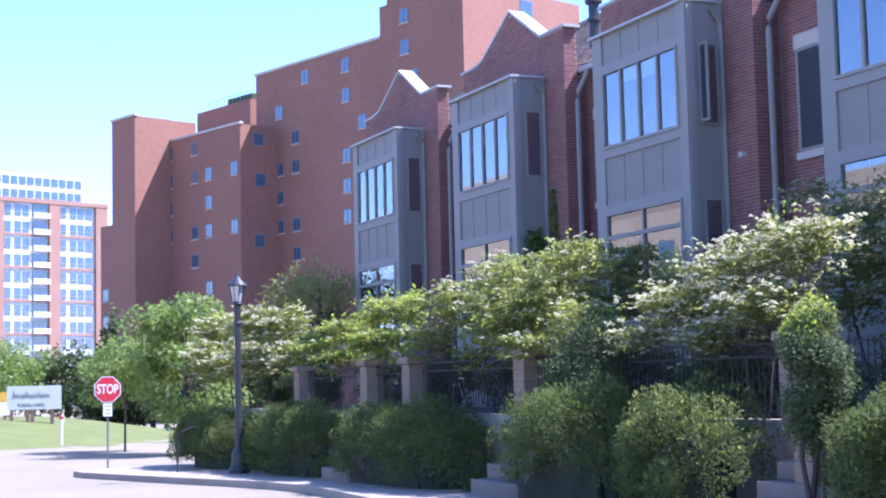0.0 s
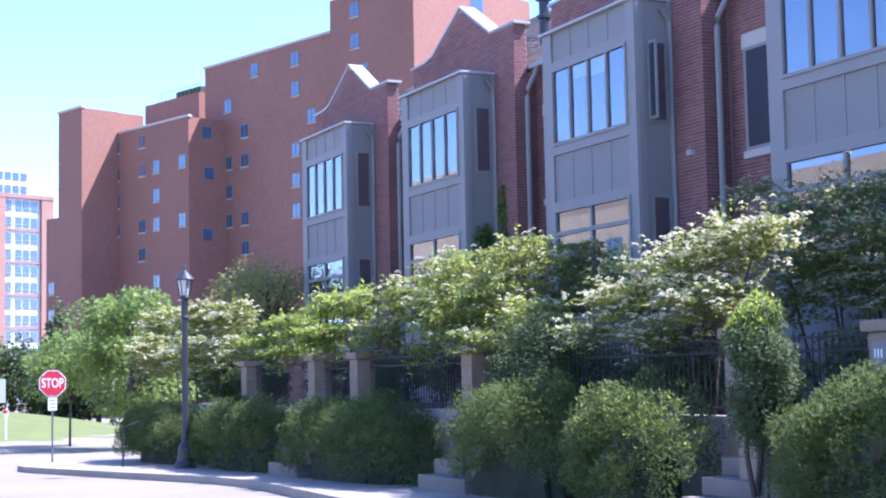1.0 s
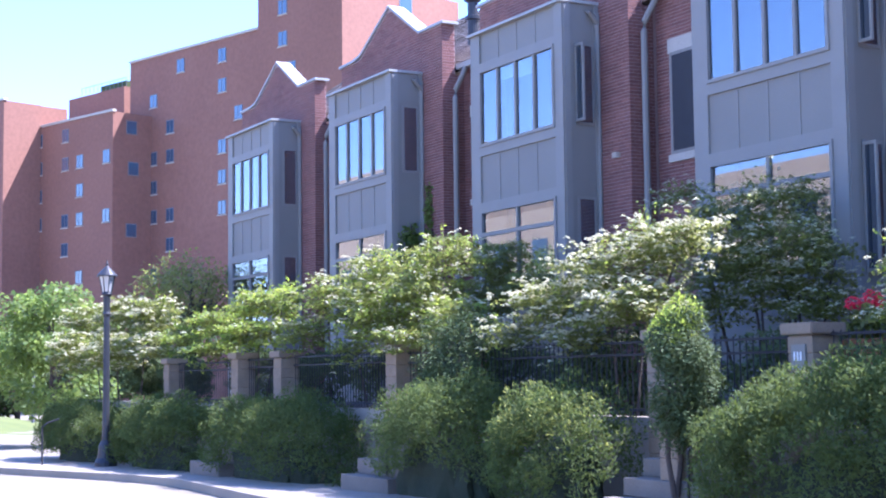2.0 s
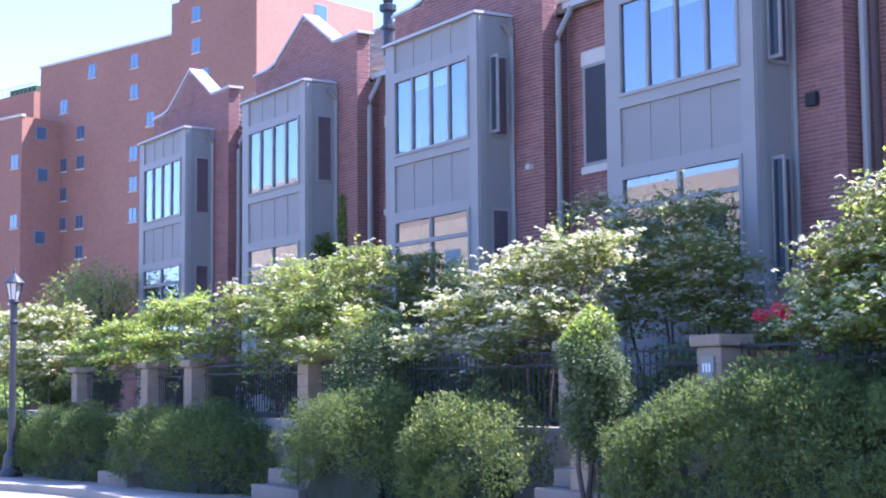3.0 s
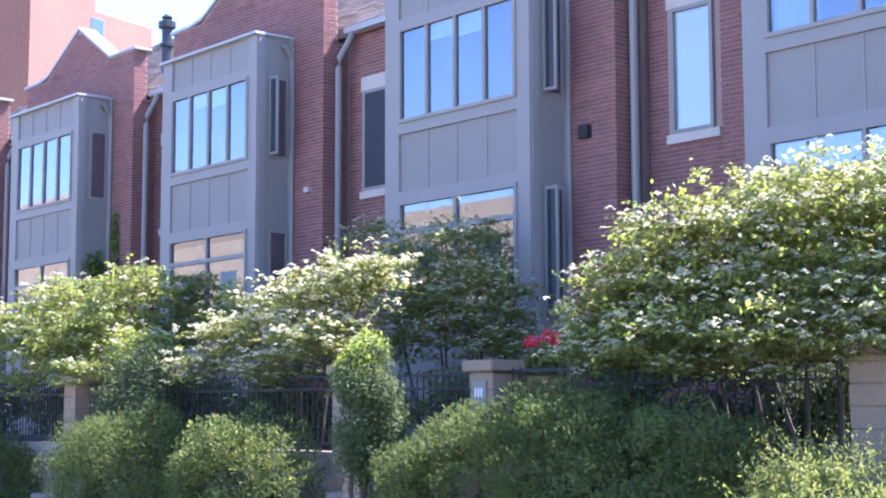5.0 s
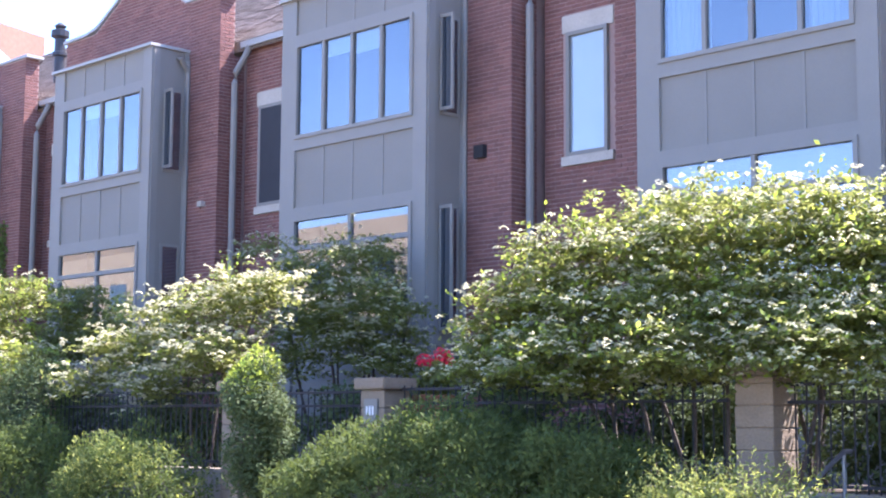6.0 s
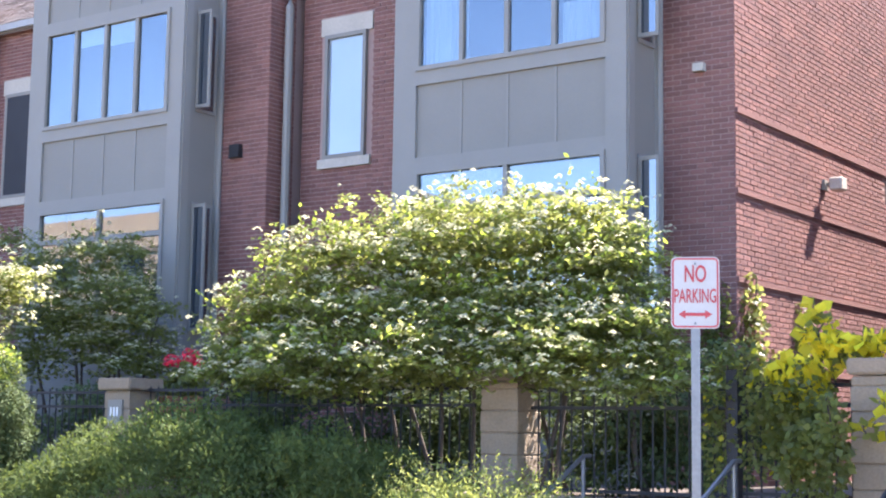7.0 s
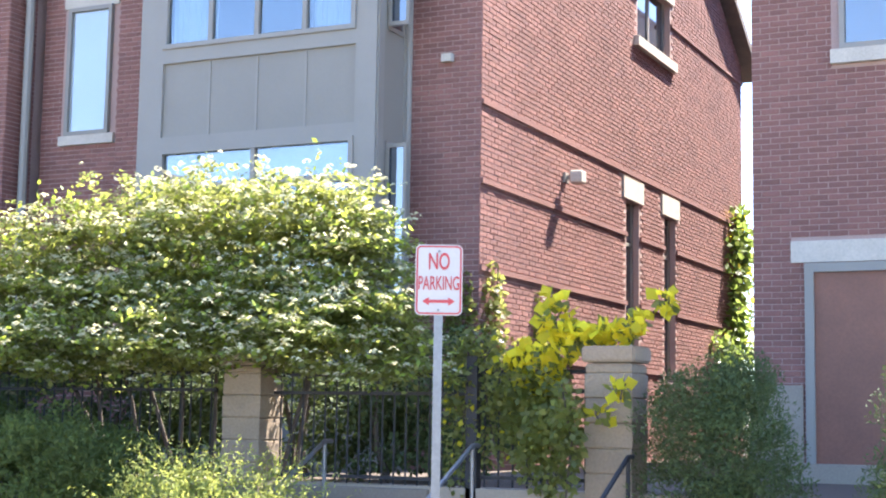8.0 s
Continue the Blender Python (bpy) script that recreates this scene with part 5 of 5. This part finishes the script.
for k in range(12):
    z = 32.9 - 2.85 * k
    if k % 2 == 1:
        part("band", boxes((123.1, 140.9, 229.3, 229.7, z - 1.55, z - 1.2)), M_TANBRICK, white)
    for a, b in ((123.5, 124.7), (125.3, 126.6), (126.8, 128.1), (134.2, 135.3), (136.0, 137.3), (137.5, 138.8), (139.0, 140.4)):
        f = part("window", boxes((a, b, 229.5, 229.62, z - 1.0, z + 0.95)), M_FARFRAME, white)
        part("pane", boxes((a + 0.06, b - 0.06, 229.45, 229.5, z - 0.35, z + 0.88)), M_FARGLASS, f)
        part("pane", boxes((a + 0.06, b - 0.06, 229.45, 229.5, z - 0.94, z - 0.45)), M_FARGLASS, f)
    bal = part("balcony", boxes((128.5, 131.7, 228.6, 229.6, z - 1.3, z - 1.12), (128.5, 131.7, 228.6, 228.66, z - 1.12, z - 0.4)), M_WHITEPANEL, white)
    # Flat dark pane stands in for the shade of a balcony recess.
    part("door", boxes((128.7, 131.4, 229.45, 229.58, z - 1.1, z + 1.1)), M_FARGLASS, bal, "flat dark pane standing for the shaded balcony recess")
for z in (35.9, 38.2):
    for i in range(11):
        a = 122.0 + i * 1.55
        f = part("window", boxes((a, a + 1.3, 230.4, 230.52, z - 0.8, z + 0.75)), M_FARFRAME, white)
        part("pane", boxes((a + 0.05, a + 1.25, 230.35, 230.4, z - 0.7, z + 0.65)), M_FARGLASS, f)

# ---- buildings across the street, seen only in the window glass ----
for i, (x, y, h, r) in enumerate(((-31, -13, 8.0, 2.6), (-47, -13.5, 8.4, 2.9), (-54, -13, 7.6, 2.6), (-70, -14, 9.0, 3.2), (-79, -13.5, 8.2, 3.0), (-96, -14, 9.5, 3.3))):
    tree(140 + i, (x, y, ground_z(x) - 0.15), h, (x, y, h * 0.62), (r, r, h * 0.34), "leafy green tree across the street", M_LEAF_TREE, count=3200, leaf=0.36, size=1.1, group="street trees across the road", name="street_tree")
M_OPPOSITE = mat("sandy_brick", (0.44, 0.36, 0.26), (0.37, 0.30, 0.22), scale=0.4, rough=0.9, bump_scale=5)
op = thing("opposite_building", (-64, -24, 0), "sandy brick building across the street", "building")
part("wall", boxes((-31, 22, -8, 0, -2, 13.0)), M_OPPOSITE, op)
part("wall", boxes((-70, -31, -8, 0, -2, 19.0)), M_OPPOSITE, op)
for k in range(3):
    for i in range(16):
        w = part("window", boxes((-66 + i * 5.3, -64 + i * 5.3, -0.02, 0.04, 2 + k * 3.6, 3.7 + k * 3.6)), M_FARGLASS, op)

# ---- end wall of the row ----
END_X = BAYS[-1] + 1.03
end = houses[-1]
# plane: origin at the front corner, u along +y, v up, normal +x
O = Vector((END_X, WALL_Y, 0.0))
SLITS = ((21.95, 22.6), (23.95, 24.6))
skip = [(a - WALL_Y, b - WALL_Y, 2.2, 5.0) for a, b in SLITS] + [(a - 0.18 - WALL_Y, b + 0.18 - WALL_Y, 5.0, 5.36) for a, b in SLITS]
skip += [(22.5 - WALL_Y, 24.3 - WALL_Y, 7.72, 8.75), (22.3 - WALL_Y, 24.5 - WALL_Y, 7.55, 7.72), (22.3 - WALL_Y, 24.5 - WALL_Y, 8.75, 9.05)]
LONG, HIGH, JOINT = 0.203, 0.0575, 0.0105


def clay(name, du, dv, dn):
    """One brick in the plane of the end wall."""
    bm = bmesh.new()
    vs = [(0, a, b) for a, b in ((0, 0), (du, 0), (du, dv), (0, dv))] + [(dn, a, b) for a, b in ((.003, .003), (du - .003, .003), (du - .003, dv - .003), (.003, dv - .003))]
    v = [bm.verts.new(p) for p in vs]
    for f in ((4, 5, 6, 7), (0, 1, 5, 4), (1, 2, 6, 5), (2, 3, 7, 6), (3, 0, 4, 7)):
        bm.faces.new([v[i] for i in f])
    return mesh_of(name, bm, M_BRICK_ONE)


M_BRICK_ONE = mat("red_brick_single", (0.225, 0.105, 0.083), (0.17, 0.078, 0.063), scale=1.3, rough=0.88, bump=0.4, random_hue=0.17)
verts, faces = [], []
rnd = random.Random(11)
BRICKS = [clay("brick", LONG, HIGH, d) for d in (0.006, 0.009, 0.012)]
HALF = clay("brick", LONG / 2 - JOINT / 2, HIGH, 0.009)
single = 0
side = [o for o in end.children if o.name.startswith("side_wall")][0]
row, z = 0, BASE_Z
depth = BACK_Y - WALL_Y
while z < RIDGE_Z - 0.2:
    u0, u1 = 0.0, depth
    if z + HIGH > EAVE_Z:
        k = (z + HIGH - EAVE_Z) / (RIDGE_Z - 0.1 - EAVE_Z)
        u0, u1 = max(0.0, PARAPET + (RIDGE_Y - WALL_Y - PARAPET) * k), depth - (BACK_Y - RIDGE_Y) * k
    u = u0 - (LONG + JOINT) / 2 * (row % 2)
    while u < u1:
        a, b = max(u, u0), min(u + LONG, u1)
        if b - a > 0.04 and not any(p < b - 0.02 and q > a + 0.02 and r < z + HIGH * 0.6 and s > z + HIGH * 0.4 for p, q, r, s in skip):
            if single < 300 and 3.6 < z < 7.9 and b < 1.05:
                me = HALF if b - a < LONG * 0.7 else rnd.choice(BRICKS)
                o = new("brick", me)
                o.parent = side
                o.location = (END_X, WALL_Y + a, z)
                single += 1
            else:
                pr = 0.009 + rnd.uniform(-0.003, 0.003)
                n0 = len(verts)
                e = 0.003
                for pu, pv, pn in ((a, z, 0), (b, z, 0), (b, z + HIGH, 0), (a, z + HIGH, 0), (a + e, z + e, pr), (b - e, z + e, pr), (b - e, z + HIGH - e, pr), (a + e, z + HIGH - e, pr)):
                    verts.append((END_X + pn, WALL_Y + pu, pv))
                faces += [tuple(n0 + i for i in f) for f in ((4, 5, 6, 7), (0, 1, 5, 4), (1, 2, 6, 5), (2, 3, 7, 6), (3, 0, 4, 7))]
        u += LONG + JOINT
    z += HIGH + JOINT
    row += 1
me = bpy.data.meshes.new("brickwork")
me.from_pydata(verts, [], faces)
brick_field("brickwork", end, me)
# projecting string courses, windows and lamp of the end wall
for z in (5.40, 4.41, 3.33, 2.3, 8.35):
    cuts = sorted([(a - 0.02, b + 0.02) for a, b in SLITS]) if z < 5.3 else []
    cuts = [(22.48, 24.32)] if z > 8 else cuts
    y = WALL_Y + 0.01
    for a, b in cuts + [(BACK_Y, BACK_Y)]:
        part("string_course", boxes((END_X, END_X + 0.036, y, a, z, z + 0.066)), M_BRICK, end)
        y = b
for a, b in SLITS:
    part("lintel", boxes((END_X - 0.1, END_X + 0.03, a - 0.17, b + 0.17, 5.01, 5.35)), M_STONE, end, "pale stone lintel")
    w = part("window", boxes((END_X - 0.16, END_X - 0.1, a, a + 0.06, 2.2, 5.0), (END_X - 0.16, END_X - 0.1, b - 0.06, b, 2.2, 5.0), (END_X - 0.16, END_X - 0.1, a + 0.06, b - 0.06, 2.2, 2.26), (END_X - 0.16, END_X - 0.1, a + 0.06, b - 0.06, 4.3, 4.36)), M_TRIM, end)
    part("pane", boxes((END_X - 0.13, END_X - 0.125, a + 0.06, b - 0.06, 2.26, 4.3)), M_GLASS, w)
    part("pane", boxes((END_X - 0.13, END_X - 0.125, a + 0.06, b - 0.06, 4.36, 5.0)), M_GLASS, w)
part("lintel", boxes((END_X - 0.1, END_X + 0.03, 22.32, 24.48, 8.76, 9.04)), M_STONE, end, "pale stone lintel")
part("sill", boxes((END_X - 0.1, END_X + 0.09, 22.32, 24.48, 7.56, 7.72)), M_STONE, end, "pale stone sill")
w = part("window", boxes((END_X - 0.16, END_X - 0.1, 22.5, 22.58, 7.72, 8.75), (END_X - 0.16, END_X - 0.1, 24.22, 24.3, 7.72, 8.75), (END_X - 0.16, END_X - 0.1, 23.36, 23.44, 7.72, 8.75)), M_TRIM, end)
part("pane", boxes((END_X - 0.13, END_X - 0.125, 22.58, 23.36, 7.72, 8.75)), M_GLASS, w)
part("pane", boxes((END_X - 0.13, END_X - 0.125, 23.44, 24.22, 7.72, 8.75)), M_GLASS, w)
fl = part("wall_lamp", boxes((END_X, END_X + 0.05, 19.16, 19.3, 4.84, 4.98), (END_X + 0.05, END_X + 0.15, 19.2, 19.26, 4.89, 4.94)), M_TRIM, end, "small wall lamp on a bracket")
bm = boxes((END_X + 0.12, END_X + 0.3, 19.12, 19.34, 4.82, 5.0))
bmesh.ops.bevel(bm, geom=bm.edges[:], offset=0.02, segments=1, affect="EDGES")
part("lamp_head", bm, M_STONE, fl)

# ---- brick faces of the street fronts ----
for i, (h, xr) in enumerate(zip(houses, BAYS)):
    c = xr - 2.05
    right = xr + (1.03 if i == 4 else 1.0)
    o = Vector((0, WALL_Y, 0))
    fields = [o, (xr, right, BASE_Z, 9.7), (c - 2.5, xr - 3.52, BASE_Z, 9.7), (xr - 3.52, xr, 8.76, 9.7)]
    z = 9.7
    while z < 10.55:
        k = (10.68 - z - 0.068) / 0.98
        fields.append((c + 0.35 - 1.75 * k, c + 0.35 + 1.6 * k, z, z + 0.066))
        z += 0.0675
    brick_field("brickwork", h, bricks_mesh("brickwork", fields, (1, 0, 0), (0, 0, 1), (0, -1, 0), seed=20 + i))
    left = xr - 6.4
    wl, wr = c - 3.88, c - 3.08
    brick_field("brickwork", h, bricks_mesh("brickwork", [Vector((0, RECESS_Y, 0)), (left, c - 2.5, BASE_Z, EAVE_Z - 0.1)], (1, 0, 0), (0, 0, 1), (0, -1, 0), skip=[(wl - 0.1, wr + 0.1, 5.42, 7.75)], seed=40 + i))
    if i < 4:
        brick_field("brickwork", h, bricks_mesh("brickwork", [Vector((right, WALL_Y, 0)), (0, RECESS_Y - WALL_Y, BASE_Z, EAVE_Z - 0.25), (0, PARAPET, EAVE_Z - 0.25, 9.7)], (0, 1, 0), (0, 0, 1), (1, 0, 0), seed=60 + i))
    # small wall fittings
    if i in (3, 4, 2):
        v = part("vent", boxes((xr + 0.3, xr + 0.5, WALL_Y - 0.1, WALL_Y, 5.62, 5.82)) if i == 3 else boxes((xr + 0.52, xr + 0.66, WALL_Y - 0.1, WALL_Y, 5.6 + (i == 4) * 0.35, 5.7 + (i == 4) * 0.35)), M_BLACK if i == 3 else M_STONE, h, "dark square wall vent" if i == 3 else "small pale wall fitting")
    if i == 4:
        continue
    if i == 1:
        vent = part("flue", turned([(0.13, 9.2), (0.13, 10.45), (0.19, 10.47), (0.19, 10.55), (0.13, 10.57), (0.13, 10.9)], 12), M_LAMP, h, "dark metal flue on the roof")
        part("flue_cap", turned([(0.13, 10.9), (0.22, 10.95), (0.22, 11.1), (0.1, 11.15), (0.15, 11.22), (0.06, 11.3)], 12), M_LAMP, vent)
        vent.location = (-31.9, 18.4, 0)
    # gutter outlet over the bay
    part("gutter_outlet", tube(bmesh.new(), [(xr - 0.15, WALL_Y - 0.35, 8.62), (xr + 0.1, WALL_Y - 0.25, 8.5), (xr + 0.05, WALL_Y - 0.05, 8.3)], 0.05, 8), M_TRIM, h)

# ---- neighbouring house ----
NX, NY = -4.05, 16.5
brick_field("brickwork", nb, bricks_mesh("brickwork", [Vector((0, NY, 0)), (NX, 3.0, BASE_Z, 9.5)], (1, 0, 0), (0, 0, 1), (0, -1, 0), skip=[(-3.62, -1.2, 3.3, 3.56), (-3.47, -1.3, BASE_Z, 3.3), (-3.15, -1.6, 5.5, 7.6)], seed=90))
part("lintel", boxes((-3.62, -1.2, NY - 0.035, NY + 0.1, 3.31, 3.55)), M_STONE, nb, "pale stone lintel over the doorway")
M_DOOR = mat("orange_brown_wood", (0.20, 0.085, 0.05), (0.15, 0.065, 0.04), scale=2.5, rough=0.55, bump_scale=30)
d = part("door", boxes((-3.37, -1.4, NY - 0.006, NY + 0.05, 1.1, 3.2)), M_DOOR, nb, "orange-brown wooden garden door")
part("door_frame", boxes((-3.47, -3.37, NY - 0.05, NY + 0.05, BASE_Z, 3.3), (-1.4, -1.3, NY - 0.05, NY + 0.05, BASE_Z, 3.3), (-3.37, -1.4, NY - 0.05, NY + 0.05, 3.2, 3.3)), M_TRIM, d)
part("threshold", boxes((-3.6, -1.2, NY - 0.35, NY - 0.007, BASE_Z, 1.1)), M_CONCRETE, nb)
window(nb, -3.05, -1.7, 5.69, 7.5, NY - 0.05, 2)
part("sill", boxes((-3.15, -1.6, NY - 0.07, NY + 0.1, 5.53, 5.69)), M_STONE, nb, "pale stone sill")
part("plinth", boxes((NX - 0.04, -3.5, NY - 0.05, NY - 0.001, BASE_Z, 1.95)), M_CONCRETE, nb, "grey stone plinth")

# geraniums beside the gate pillar
M_POT = mat("terracotta", (0.35, 0.14, 0.08), (0.28, 0.11, 0.06), rough=0.8)
ge = thing("potted_geranium", (-12.3, 12.1, 0.9), "red geraniums in a tall pot beside the pillar", "flowers")
part("pot", turned([(0.14, 0.0), (0.2, 0.5), (0.24, 0.9), (0.26, 0.95), (0.22, 0.96)]), M_POT, ge)
rng = np.random.default_rng(3)
p, out = in_clumps(rng, [(0, 0, 1.1, 0.3, 0.25, 0.2), (0.1, 0, 1.2, 0.2, 0.2, 0.15)], 700, 0.3)
o = new("foliage", quad_mesh("foliage", leaves(rng, p, out, 0.07, 0.9), M_LEAF))
o.parent = ge
tagged(o, kind="stuff")
p, out = in_clumps(rng, [(-0.15, 0, 1.36, 0.12, 0.1, 0.08), (0.12, 0, 1.42, 0.12, 0.1, 0.09), (0.24, 0, 1.36, 0.1, 0.1, 0.08)], 160, 0.6)
o = new("blossom", quad_mesh("blossom", blossoms(rng, p, out, 0.03), M_PETAL))
o.parent = ge
tagged(o, "bright red flower heads", kind="stuff")
